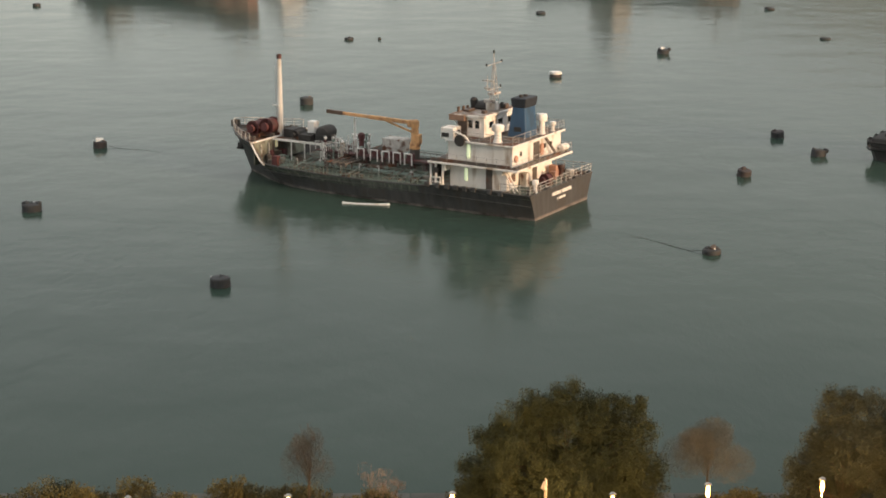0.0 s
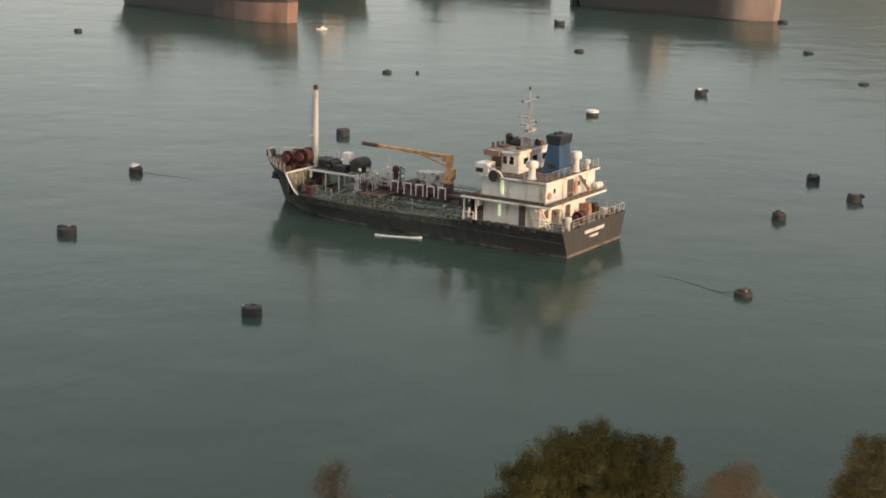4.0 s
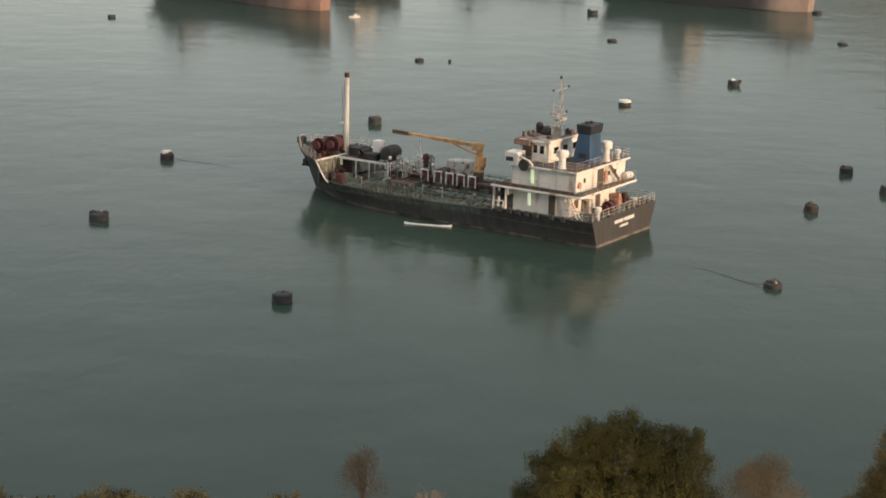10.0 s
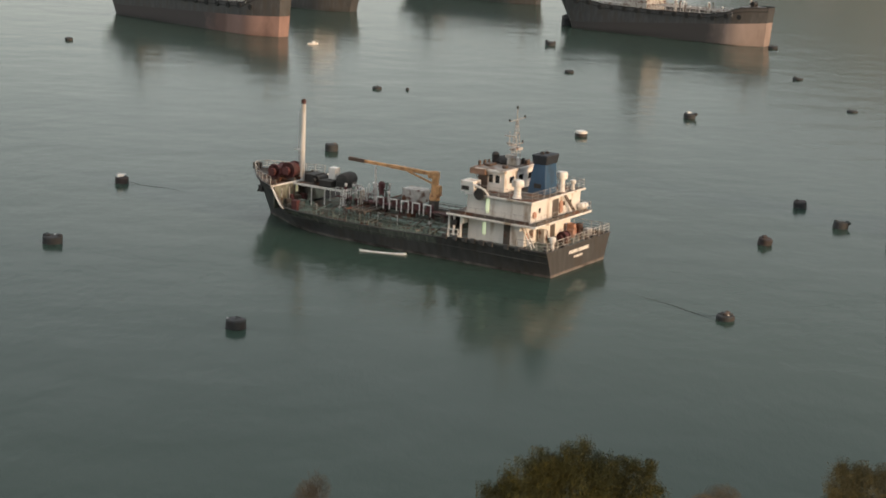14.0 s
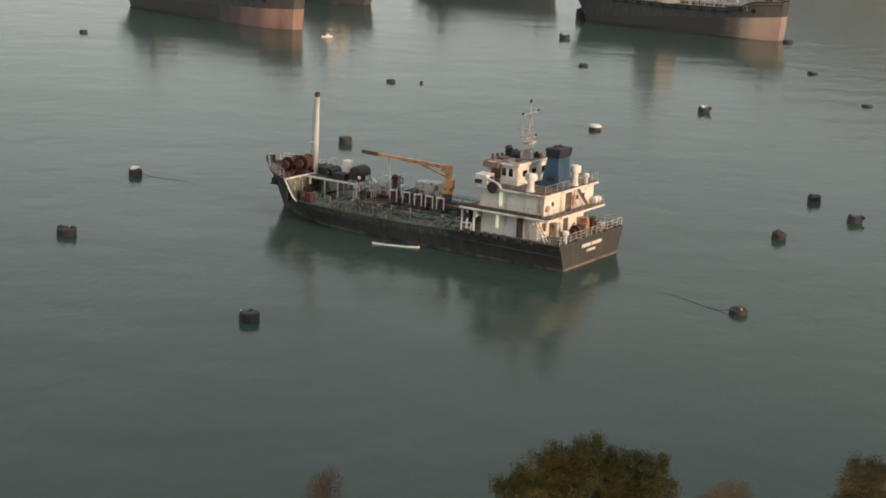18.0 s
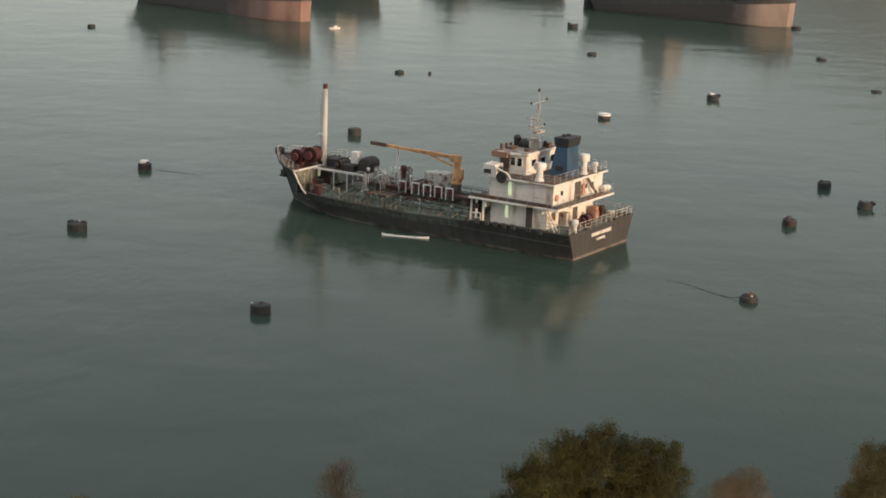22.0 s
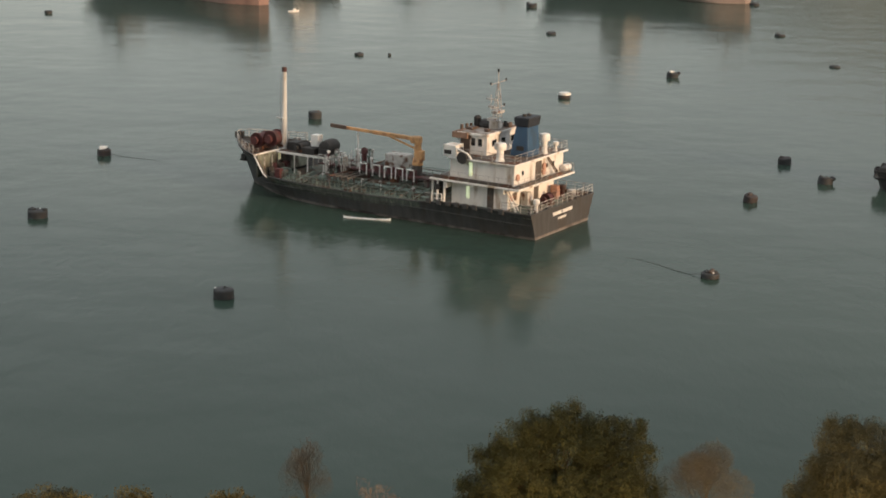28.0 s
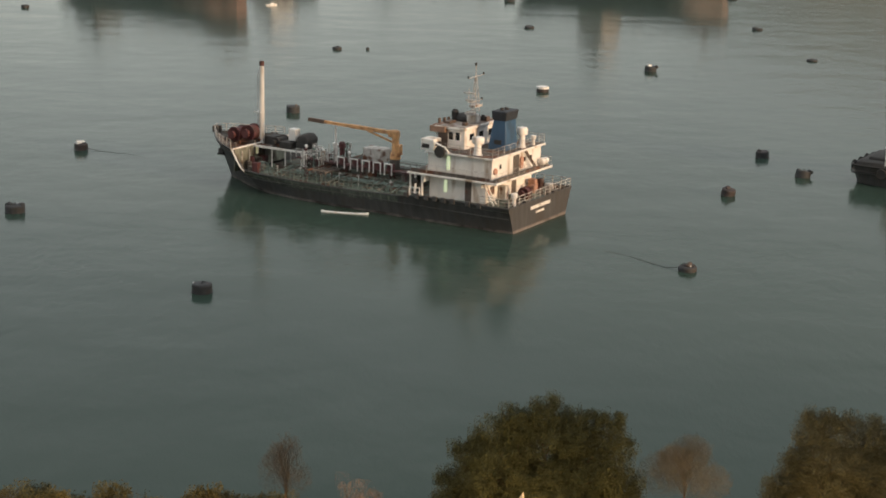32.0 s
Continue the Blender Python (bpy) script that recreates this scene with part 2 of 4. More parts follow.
def lathe(bm, profile, seg=20, centre=(0, 0, 0), turn=None):
    """A turned body about z from (radius, height) pairs, closed at both ends."""
    rings = []
    turn = turn or Matrix()
    for r, z in profile:
        rings.append([bm.verts.new(Vector(centre) + turn @ Vector((r * math.cos(2 * math.pi * i / seg), r * math.sin(2 * math.pi * i / seg), z))) for i in range(seg)])
    for p, q in zip(rings, rings[1:]):
        for i in range(seg):
            bm.faces.new((p[i], p[(i + 1) % seg], q[(i + 1) % seg], q[i]))
    bm.faces.new(rings[0][::-1]), bm.faces.new(rings[-1])


def mesh_of(name, bm, material, smooth=False):
    me = bpy.data.meshes.new(name)
    bmesh.ops.recalc_face_normals(bm, faces=bm.faces)
    bm.to_mesh(me)
    bm.free()
    me.materials.append(material)
    if smooth:
        me.shade_smooth()
        me.set_sharp_from_angle(angle=radians(38))
    return me


def part(name, bm, material, parent, label="", smooth=False):
    ob = new(name, mesh_of(name, bm, material, smooth))
    ob.parent = parent
    if label:
        ob["label"] = label
    return ob


def shared(name, me, parent, m):
    ob = new(name, me)
    ob.parent, ob.matrix_basis = parent, m
    return ob


def boxes(name, material, parent, dims, label="", bevel=0.0):
    bm = bmesh.new()
    for d in dims:
        box(bm, *d, bevel=bevel)
    return part(name, bm, material, parent, label)


def each(name, material, parent, dims, label="", bevel=0.0):
    """The same kind of piece several times, each an object of its own."""
    return [boxes(name, material, parent, [d], label, bevel) for d in dims]


def tubes(name, material, parent, runs, r, label="", seg=8):
    bm = bmesh.new()
    for a, b in runs:
        tube(bm, a, b, r, seg=seg)
    return part(name, bm, material, parent, label)


def railing(parent, points, material, height=1.0, gap=1.5, r=0.03, bars=3, label=""):
    """Handrail bars along a line of points, with posts of their own under it."""
    pts = [Vector(p) for p in points]
    bm = bmesh.new()
    for k in range(bars):
        up = Vector((0, 0, height * (k + 1) / bars))
        for a, b in zip(pts, pts[1:]):
            tube(bm, a + up, b + up, r if k == bars - 1 else r * 0.7, seg=6)
    rail = part("railing", bm, material, parent, label)
    pm = bmesh.new()
    tube(pm, (0, 0, 0), (0, 0, height), r, seg=6)
    me = mesh_of("post", pm, material)
    for a, b in zip(pts, pts[1:]):
        n = max(1, round((b - a).length / gap))
        for i in range(n):
            shared("post", me, rail, Matrix.Translation(a.lerp(b, i / n)))
    shared("post", me, rail, Matrix.Translation(pts[-1]))
    return rail


def hull_band(stations, low, high, inset=0.0, steps=4, cap=True):
    """Both sides of a hull between two heights. Stations: x at the water, x on top, half width at the water, half width on top, top height."""
    bm = bmesh.new()
    sides = []
    for side in (1, -1):
        vs = []
        for s in stations:
            xw, xd, yw, yd, zt = s
            line = []
            for i in range(steps + 1):
                z = low(s) + (high(s) - low(s)) * i / steps
                u = min(1.0, max(0.0, z / zt))
                y = yw + (yd - yw) * u ** 1.3 if z >= 0 else yw * (1 + 0.12 * z)
                line.append(bm.verts.new((xw + (xd - xw) * u, side * max(y - inset, 0.01), z)))
            vs.append(line)
        for p, q in zip(vs, vs[1:]):
            for i in range(steps):
                bm.faces.new((p[i], q[i], q[i + 1], p[i + 1]))
        sides.append(vs)
    if cap:
        for e in (0, -1):
            for i in range(steps):
                bm.faces.new((sides[0][e][i], sides[1][e][i], sides[1][e][i + 1], sides[0][e][i + 1]))
    return bm


def deck_sheet(stations, inset, drop, camber=0.25):
    bm = bmesh.new()
    rows = []
    for xw, xd, yw, yd, zt in stations:
        y = max(yd - inset, 0.02)
        rows.append([bm.verts.new((xd, y * k, zt - drop + camber * (1 - k * k))) for k in (-1, -0.5, 0, 0.5, 1)])
    for p, q in zip(rows, rows[1:]):
        for i in range(4):
            bm.faces.new((p[i], p[i + 1], q[i + 1], q[i]))
    return bm


def thing(name, m, label, category, group="", kind=""):
    ob = new(name)
    ob.matrix_basis = m
    ob.empty_display_size = 0.5
    return tagged(ob, label, category, group, kind)


# ---- setting: harbour water and the near shore ----
def sheet(name, x0, x1, y0, y1, z, material, label):
    bm = bmesh.new()
    box(bm, x0, x1, y0, y1, z - 0.5, z)
    ob = new(name, mesh_of(name, bm, material))
    return tagged(ob, label, name, kind="structure")


WATER_SHEET = sheet("water", -4500, 4500, 100.8, 4500, 0.0, WATER, "calm grey-green harbour water with fine ripples")
sheet("ground", -4500, 4500, -900, 100.2, 2.5, SOIL, "dark grassy shore along the harbour")
sheet("road", -400, 400, 78, 87.5, 2.52, ASPHALT, "asphalt shore road under street lamps")


def seawall():
    wall = new("seawall", None)
    tagged(wall, "grey stone seawall along the shore", "seawall", kind="structure")
    bm = bmesh.new()
    box(bm, -400, 400, 100.2, 100.8, -2.0, 2.55)
    part("wall", bm, STONE, wall)
    cm = bmesh.new()
    box(cm, -1.98, 1.98, -0.45, 0.45, 0, 0.22, bevel=0.03)
    me = mesh_of("coping_stone", cm, STONE)
    for i in range(-12, 16):
        shared("coping_stone", me, wall, Matrix.Translation((i * 4.0, 100.5, 2.55)))


seawall()


def added_hill():
    """A low hillside off to the east, unseen, added so the water mirrors something darker."""
    rg = np.random.RandomState(8)
    bm = bmesh.new()
    rows = []
    for j in range(9):
        row = []
        for i in range(41):
            u, v = i / 40, j / 8
            x, y = 130 + 1500 * u, 1200 - 700 * u * u + 420 * v
            h = 190 * math.sin(math.pi * min(1, v * 0.8)) * (1 - math.exp(-u * 13)) * (0.8 + 0.25 * math.sin(9 * u) + 0.12 * math.sin(23 * u + 1))
            row.append(bm.verts.new((x + rg.uniform(-8, 8), y, max(-1, h + rg.uniform(-4, 4)) if 0 < j < 8 else -1)))
        rows.append(row)
    for p, q in zip(rows, rows[1:]):
        for a, b, c, d in zip(p, p[1:], q[1:], q):
            bm.faces.new((a, b, c, d))
    ob = new("backdrop", mesh_of("backdrop", bm, HILL, True))
    tagged(ob, "unseen low hazy hillside added to darken the mirrored water", "hill", kind="structure")


added_hill()


def shade_block():
    """An unseen plain tall block, added behind the viewer: its shade lies over the shore."""
    bm = bmesh.new()
    box(bm, -70, 230, -24, -2.0, 2.5, 92.0)
    ob = new("wall_behind", mesh_of("wall_behind", bm, STONE))
    tagged(ob, "plain grey unseen block added to shade the shore", "wall", kind="structure")


shade_block()

# ---- the moored tanker ----
HEADING = 149.2
TANKER_AT = (12.55, 188.71)
HULL_LINES = [(0, 0, 6.2, 7.4, 2.9), (2, 2, 6.4, 7.4, 2.88), (6, 6, 6.5, 7.35, 2.9), (11, 11, 6.5, 7.2, 2.85), (14, 14, 6.5, 7.1, 2.5),
              (20, 20, 6.5, 7.0, 2.3), (28, 28, 6.2, 6.9, 2.3), (32, 32.3, 5.5, 6.7, 2.4), (34.5, 35.5, 4.6, 6.3, 2.5), (35.8, 37.6, 3.9, 5.8, 4.6),
              (37.5, 40, 2.9, 4.5, 4.75), (39.5, 42.2, 1.6, 2.7, 4.95), (41, 43.6, 0.7, 1.2, 5.1), (41.9, 44.3, 0.03, 0.1, 5.2)]


def window(parent, x0, x1, y0, y1, z0, z1, axis, out):
    """A framed dark pane set in a wall. axis: the wall's normal, 'x' or 'y'; out: the side on which it shows."""
    t = 0.05 * out
    if axis == "y":
        fr = boxes("window_frame", WHITE, parent, [(x0 - 0.08, x1 + 0.08, y0, y0 + t, z1, z1 + 0.08), (x0 - 0.08, x1 + 0.08, y0, y0 + t, z0 - 0.08, z0),
                                                   (x0 - 0.08, x0, y0, y0 + t, z0, z1), (x1, x1 + 0.08, y0, y0 + t, z0, z1)])
        boxes("pane", GLASS, fr, [(x0, x1, y0, y0 + t * 0.5, z0, z1)])
    else:
        fr = boxes("window_frame", WHITE, parent, [(x0, x0 + t, y0 - 0.08, y1 + 0.08, z1, z1 + 0.08), (x0, x0 + t, y0 - 0.08, y1 + 0.08, z0 - 0.08, z0),
                                                   (x0, x0 + t, y0 - 0.08, y0, z0, z1), (x0, x0 + t, y1, y1 + 0.08, z0, z1)])
        boxes("pane", GLASS, fr, [(x0, x0 + t * 0.5, y0, y1, z0, z1)])


def vent(parent, x, y, z, h, r, material=WHITE):
    """A mushroom ventilator."""
    bm = bmesh.new()
    lathe(bm, [(r * 1.1, 0), (r * 0.95, 0.1), (r * 0.78, h * 0.2), (r * 0.75, h * 0.6), (r * 1.32, h * 0.63), (r * 1.38, h * 0.7), (r * 1.38, h * 0.88), (r * 1.2, h * 0.96), (r * 0.3, h)], 18, (x, y, z))
    return part("ventilator", bm, material, parent, smooth=True)


def winch(parent, x, y, z, r, w, material, label):
    """A drum winch across the ship, with end plates and a bed."""
    bm = bmesh.new()
    for a, b, k in ((-w, w, 0.86), (-w, -w + 0.12, 1.0), (w - 0.12, w, 1.0), (w + 0.15, w + 0.5, 0.5)):
        tube(bm, (x, y + a, z + r + 0.15), (x, y + b, z + r + 0.15), r * k, seg=20)
    d = part("winch", bm, material, parent, label)
    each("winch_bed", DARK, d, [(x - r, x + r, y - w, y - w + 0.3, z, z + 0.4), (x - r, x + r, y + w - 0.3, y + w, z, z + 0.4)])
    return d


def life_raft(parent, x, y, z):
    bm = bmesh.new()
    lathe(bm, [(0.15, -0.75), (0.34, -0.7), (0.38, -0.5), (0.38, -0.03), (0.41, -0.02), (0.41, 0.02), (0.38, 0.03), (0.38, 0.5), (0.34, 0.7), (0.15, 0.75)], 18,
          (x, y, z + 0.55), Matrix.Rotation(radians(90), 3, "X"))
    c = part("life_raft_canister", bm, WHITE, parent, "white life raft canister", smooth=True)
    each("cradle", GREYW, c, [(x - 0.3, x + 0.3, y - 0.5, y - 0.42, z, z + 0.3), (x - 0.3, x + 0.3, y + 0.42, y + 0.5, z, z + 0.3)])


def bollard(parent, x, y, z, material=DARK):
    bm = bmesh.new()
    box(bm, x - 0.6, x + 0.6, y - 0.2, y + 0.2, z, z + 0.08)
    for d in (-0.35, 0.35):
        lathe(bm, [(0.15, 0.05), (0.15, 0.45), (0.2, 0.47), (0.2, 0.52), (0.1, 0.55)], 12, (x + d, y, z))
    return part("bollard", bm, material, parent)


def tanker():
    ship = thing("tanker_ship", pose(*TANKER_AT, 0, 0, 0, HEADING), "small black-hulled coastal tanker with white deckhouse, moored in calm water", "ship")
    H = HULL_LINES
    hull = part("hull", hull_band(H, lambda s: 0.28, lambda s: s[4], steps=5), HULL, ship, "black painted steel hull with worn sides")
    part("sheer_strake", hull_band(H[4:10], lambda s: s[4] - 0.85, lambda s: s[4] - 0.02, inset=-0.02, steps=2, cap=False), STRAKE, hull, "upper strake streaked with pale green paint and rust")
    part("boot_top", hull_band(H, lambda s: -0.9, lambda s: 0.28, steps=3), BOOT, hull, "faded brown waterline band")
    part("bulwark_lining", hull_band(H[:-1], lambda s: s[4] - 0.5, lambda s: s[4] - 0.01, inset=0.14, steps=1, cap=False), DARK, hull)
    # capping rail on the hull's edge
    bm = bmesh.new()
    for a, b in zip(H, H[1:]):
        for side in (1, -1):
            tube(bm, (a[1], side * (a[3] - 0.05), a[4]), (b[1], side * (b[3] - 0.05), b[4]), 0.09, seg=6)
    tube(bm, (0, -7.35, 2.9), (0, 7.35, 2.9), 0.09, seg=6)
    part("capping_rail", bm, HULL, hull)
    for side in (1, -1):
        rub = bmesh.new()
        for a, b in zip(H[:9], H[1:9]):
            tube(rub, (a[1], side * (a[3] - 0.12), 1.75), (b[1], side * (b[3] - 0.12), 1.75), 0.05, seg=6)
        part("rubbing_strake", rub, HULL, hull)
    part("main_deck", deck_sheet(H[:9], 0.12, 0.42), DECK, ship, "worn green steel main deck with rust")
    part("forecastle_deck", deck_sheet(H[9:], 0.1, 0.35, 0.1), DARK, ship)

    # name and port of registry on the transom: unreadable, plain bars
    for row, start, widths, z0, z1, gap in (("name", -2.3, (0.28, 0.3, 0.24, 0.3, 0.26, 0.3, 0.0, 0.24, 0.3, 0.27, 0.3, 0.25, 0.3, 0.26), 1.95, 2.33, 0.06),
                                            ("port", -1.1, (0.2, 0.0, 0.22, 0.2, 0.24, 0.2, 0.22, 0.2), 1.38, 1.64, 0.05)):
        x = start
        for w in widths:
            if w:
                boxes("white_bar", WHITE, hull, [(-0.03, -0.005, -x - w, -x, z0, z1)])
            x += (w or 0.1) + gap

    # fender blocks on the quarter
    for x in (3.6, 5.0, 6.9, 8.0, 9.1, 10.2, 11.4, 12.7):
        boxes("fender_block", HULL, hull, [(x - 0.32, x + 0.32, 7.2, 7.46, 2.5, 3.12)], bevel=0.11)

    # forecastle
    boxes("forecastle_bulkhead", BULKGREEN, ship, [(37.2, 37.36, -5.6, 5.6, 2.0, 4.58)], "grimy pale green bulkhead under the forecastle")
    boxes("lit_window", LITW, ship, [(37.1, 37.19, 1.15, 1.55, 3.5, 4.3)], "lit yellow window")
    each("bulkhead_door", DARK, ship, [(37.12, 37.19, -0.9, -0.1, 2.35, 4.2)])
    edge = bmesh.new()
    prof = [Vector((35.3, 6.36, 2.35)), Vector((35.9, 6.26, 2.75)), Vector((36.6, 6.1, 3.5)), Vector((37.2, 5.95, 4.25)), Vector((37.6, 5.85, 4.72))]
    for side in (1, -1):
        for a, b in zip(prof, prof[1:]):
            tube(edge, (a.x, a.y * side, a.z), (b.x, b.y * side, b.z), 0.1, seg=8)
    tube(edge, (37.35, -5.85, 4.66), (37.35, 5.85, 4.66), 0.1, seg=8)
    part("forecastle_edge", edge, WHITE, ship, "white painted edge of the forecastle")
    plat = boxes("platform", DARK, ship, [(30.2, 37.3, -2.0, 2.0, 4.42, 4.55)], "raised dark platform behind the forecastle")
    boxes("platform_edge", WHITE, plat, [(30.1, 37.3, 1.95, 2.08, 4.44, 4.68), (30.1, 37.3, -2.08, -1.95, 4.44, 4.68), (30.04, 30.18, -2.08, 2.08, 4.44, 4.68)], "white platform edge")
    pm = bmesh.new()
    tube(pm, (0, 0, 0), (0, 0, 2.2), 0.07)
    me = mesh_of("post", pm, WHITE)
    for x in (30.4, 32.7, 34.6):
        for y in (1.9, -1.9):
            shared("post", me, plat, Matrix.Translation((x, y, 2.25)))
    # deck gear forward
    winch(ship, 40.1, 1.1, 4.5, 0.9, 0.9, REDP, "dull red anchor windlass")
    winch(ship, 38.35, 0.9, 4.7, 1.0, 0.75, REDP, "dull red mooring winch")
    reel = bmesh.new()
    lathe(reel, [(0.5, -1.15), (0.82, -1.05), (0.95, -0.7), (0.98, 0.6), (0.85, 1.0), (0.5, 1.12)], 14, (31.15, -0.3, 5.6), Matrix.Rotation(radians(90), 3, "X"))
    for v in reel.verts:
        v.co.z = 5.3 + 0.86 * (v.co.z - 5.3)
        v.co += Vector((math.sin(7 * v.co.y), 0, math.cos(5 * v.co.y + v.co.x))) * 0.05
    part("covered_reel", reel, SOOT, ship, "hose reel under a black cover", True)
    boxes("reel_stand", SOOT, ship, [(30.5, 31.9, -1.5, 0.9, 4.55, 5.35)], "black stand under the hose reel", bevel=0.05)
    winch(ship, 34.6, 0.2, 4.55, 0.5, 1.0, SOOT, "dark hose reel")
    each("locker", SOOT, ship, [(32.3, 34.0, -1.6, 1.3, 4.55, 5.3), (35.6, 36.9, -1.7, 0.2, 4.55, 5.5)], bevel=0.04)
    boxes("white_box", WHITE, ship, [(32.4, 33.4, -0.7, 0.3, 5.36, 6.75)], bevel=0.06)
    for x, y in ((41.3, 1.6), (41.3, -1.6), (38.6, 4.2), (38.6, -4.2)):
        bollard(ship, x, y, 4.55)
    railing(ship, [(38.0, 5.4, 4.7), (40, 4.35, 4.75), (42.2, 2.6, 4.95), (43.6, 1.15, 5.1), (44.2, 0.0, 5.15), (43.6, -1.15, 5.1), (42.2, -2.6, 4.95), (40, -4.35, 4.75), (38.0, -5.4, 4.7)], GREYW, 0.95, 1.2, 0.035)
    # anchor in its pocket and stem fairlead
    an = bmesh.new()
    box(an, 41.9, 42.6, 1.25, 1.8, 2.9, 3.6, 0.1)
    box(an, 41.6, 42.8, 1.3, 1.75, 2.75, 3.0, 0.08)
    tube(an, (42.3, 1.5, 3.4), (42.6, 1.35, 4.2), 0.12)
    part("anchor", an, SOOT, hull)
    each("stem_fairlead", DARK, ship, [(43.7, 44.5, -0.45, -0.2, 5.1, 5.9), (43.7, 44.5, 0.2, 0.45, 5.1, 5.9)], bevel=0.05)

    # foremast
    fm = bmesh.new()
    lathe(fm, [(0.42, 0), (0.36, 1.0), (0.33, 5.0), (0.28, 9.1), (0.2, 9.25)], 16, (37.5, 0, 4.5))
    mast = part("foremast", fm, CHALKY, ship, "chalky white tubular foremast with dark cap", smooth=False)
    cap = bmesh.new()
    lathe(cap, [(0.2, 0), (0.3, 0.1), (0.3, 0.5), (0.15, 0.6)], 12, (37.5, 0, 13.74))
    part("mast_light", cap, REDP, mast, "dark red masthead light")
    boxes("mast_platform", CHALKY, mast, [(37.3, 38.3, -0.35, 0.5, 8.2, 8.3)])
    lad = [((37.95, -0.2, 4.6), (37.95, -0.2, 12.9)), ((37.95, 0.2, 4.6), (37.95, 0.2, 12.9))] + [((37.95, -0.2, 4.8 + 0.4 * k), (37.95, 0.2, 4.8 + 0.4 * k)) for k in range(21)]
    tubes("ladder", GREYW, mast, lad, 0.03, seg=5)

    # tank deck: trunk, hatches, pipes, manifold, catwalk
    boxes("tank_trunk", DECK, ship, [(14.5, 30.5, -2.6, 2.6, 2.2, 2.95)], "low green trunk over the cargo tanks", bevel=0.08)
    rng = random.Random(3)
    for x in (16.2, 20.8, 24.6, 28.6):
        for y in (-1.6, 1.6):
            bm = bmesh.new()
            lathe(bm, [(0.55, 0), (0.55, 0.5), (0.62, 0.52), (0.62, 0.62), (0.3, 0.7)], 16, (x, y, 2.95))
            part("tank_hatch", bm, DARK if y > 0 else PALE, ship)
    for y, z, r in ((0.9, 3.35, 0.14), (0.4, 3.35, 0.11), (-0.3, 3.35, 0.14), (3.4, 2.75, 0.12), (4.0, 2.75, 0.1), (-3.6, 2.75, 0.12)):
        tubes("cargo_pipe", PALE if y > 3 else DARK, ship, [((13.5, y, z), (30.5, y, z))], r, "grimy cargo pipe along the deck")
    cross = bmesh.new()
    for x in (24.4, 25.2, 26.0, 26.8):
        tube(cross, (x, -5.8, 3.5), (x, 5.8, 3.5), 0.12, seg=8)
        for s in (1, -1):
            tube(cross, (x, s * 5.8, 3.5), (x, s * 6.1, 3.5), 0.22, seg=12)
            tube(cross, (x, s * 4.5, 2.2), (x, s * 4.5, 3.5), 0.08, seg=6)
    part("manifold", cross, DARK, ship, "pipe manifold across the deck")
    # valves and vent posts in the pipe cluster
    for i in range(34):
        x, y = rng.uniform(24.5, 30.3), rng.uniform(-2.2, 2.4)
        h = rng.uniform(0.9, 2.6)
        bm = bmesh.new()
        tube(bm, (x, y, 2.95), (x, y, 2.95 + h), rng.uniform(0.05, 0.09), seg=6)
        if i % 3:
            lathe(bm, [(0.1, 0), (0.2, 0.05), (0.2, 0.2), (0.08, 0.3)], 8, (x, y, 2.9 + h))
        part("vent_pipe", bm, (WHITE, GREYW, PALE, REDP, WHITE)[i % 5], ship)
    for i in range(14):
        x, y, z = rng.uniform(26.0, 30.6), rng.uniform(-2.0, 3.4), rng.uniform(4.2, 5.6)
        bm = bmesh.new()
        tube(bm, (x, y, 2.4), (x, y, z), 0.06, seg=6)
        tube(bm, (x, y, z), (x - 0.45, y, z + 0.08), 0.06, seg=6)
        tube(bm, (x - 0.45, y, z + 0.08), (x - 0.5, y, z - 0.5), 0.07, seg=6)
        part("gooseneck_vent", bm, WHITE if i % 3 else GREYW, ship, "white gooseneck vent pipe")
    tall = bmesh.new()
    tube(tall, (26.9, 0, 2.9), (26.9, 0, 7.7), 0.11)
    part("vent_riser", tall, WHITE, ship, "tall white vent pipe")
    lathe_b = bmesh.new()
    lathe(lathe_b, [(0.3, 0), (0.3, 2.3), (0.42, 2.4), (0.42, 2.9), (0.2, 3.1)], 12, (26.0, 0, 2.95))
    part("vent_head", lathe_b, REDP, ship)
    walk_bm = bmesh.new()
    box(walk_bm, 13.2, 31.0, 1.2, 2.2, 3.85, 3.95)
    for k in range(9):
        tube(walk_bm, (14 + 2 * k, 1.3, 2.9), (14 + 2 * k, 1.3, 3.9), 0.06, seg=6)
        tube(walk_bm, (14 + 2 * k, 2.1, 2.9), (14 + 2 * k, 2.1, 3.9), 0.06, seg=6)
    part("catwalk", walk_bm, REDP, ship, "rusty red catwalk over the tank deck")
    for a in (17.8, 19.3, 20.8, 22.4, 24.2):
        railing(ship, [(a, 2.25, 3.4), (a + 0.95, 2.25, 3.4)], WHITE, 1.3, 0.95, 0.07, 1, "white pipe frame beside the catwalk")
        boxes("valve_box", REDP, ship, [(a + 0.15, a + 0.8, 1.3, 2.05, 3.95, 4.6)], "dull red valve box on the catwalk", bevel=0.06)
    railing(ship, [(13.2, 1.2, 3.95), (17.4, 1.2, 3.95)], DARK, 0.9, 1.6, 0.04, 2)
    railing(ship, [(25.6, 2.1, 3.95), (31.0, 2.1, 3.95)], GREYW, 1.0, 0.9, 0.06, 2)
    for k in range(9):
        x, y, h = rng.uniform(34.6, 36.9), rng.uniform(0.8, 5.2), rng.uniform(0.5, 1.3)
        bm = bmesh.new()
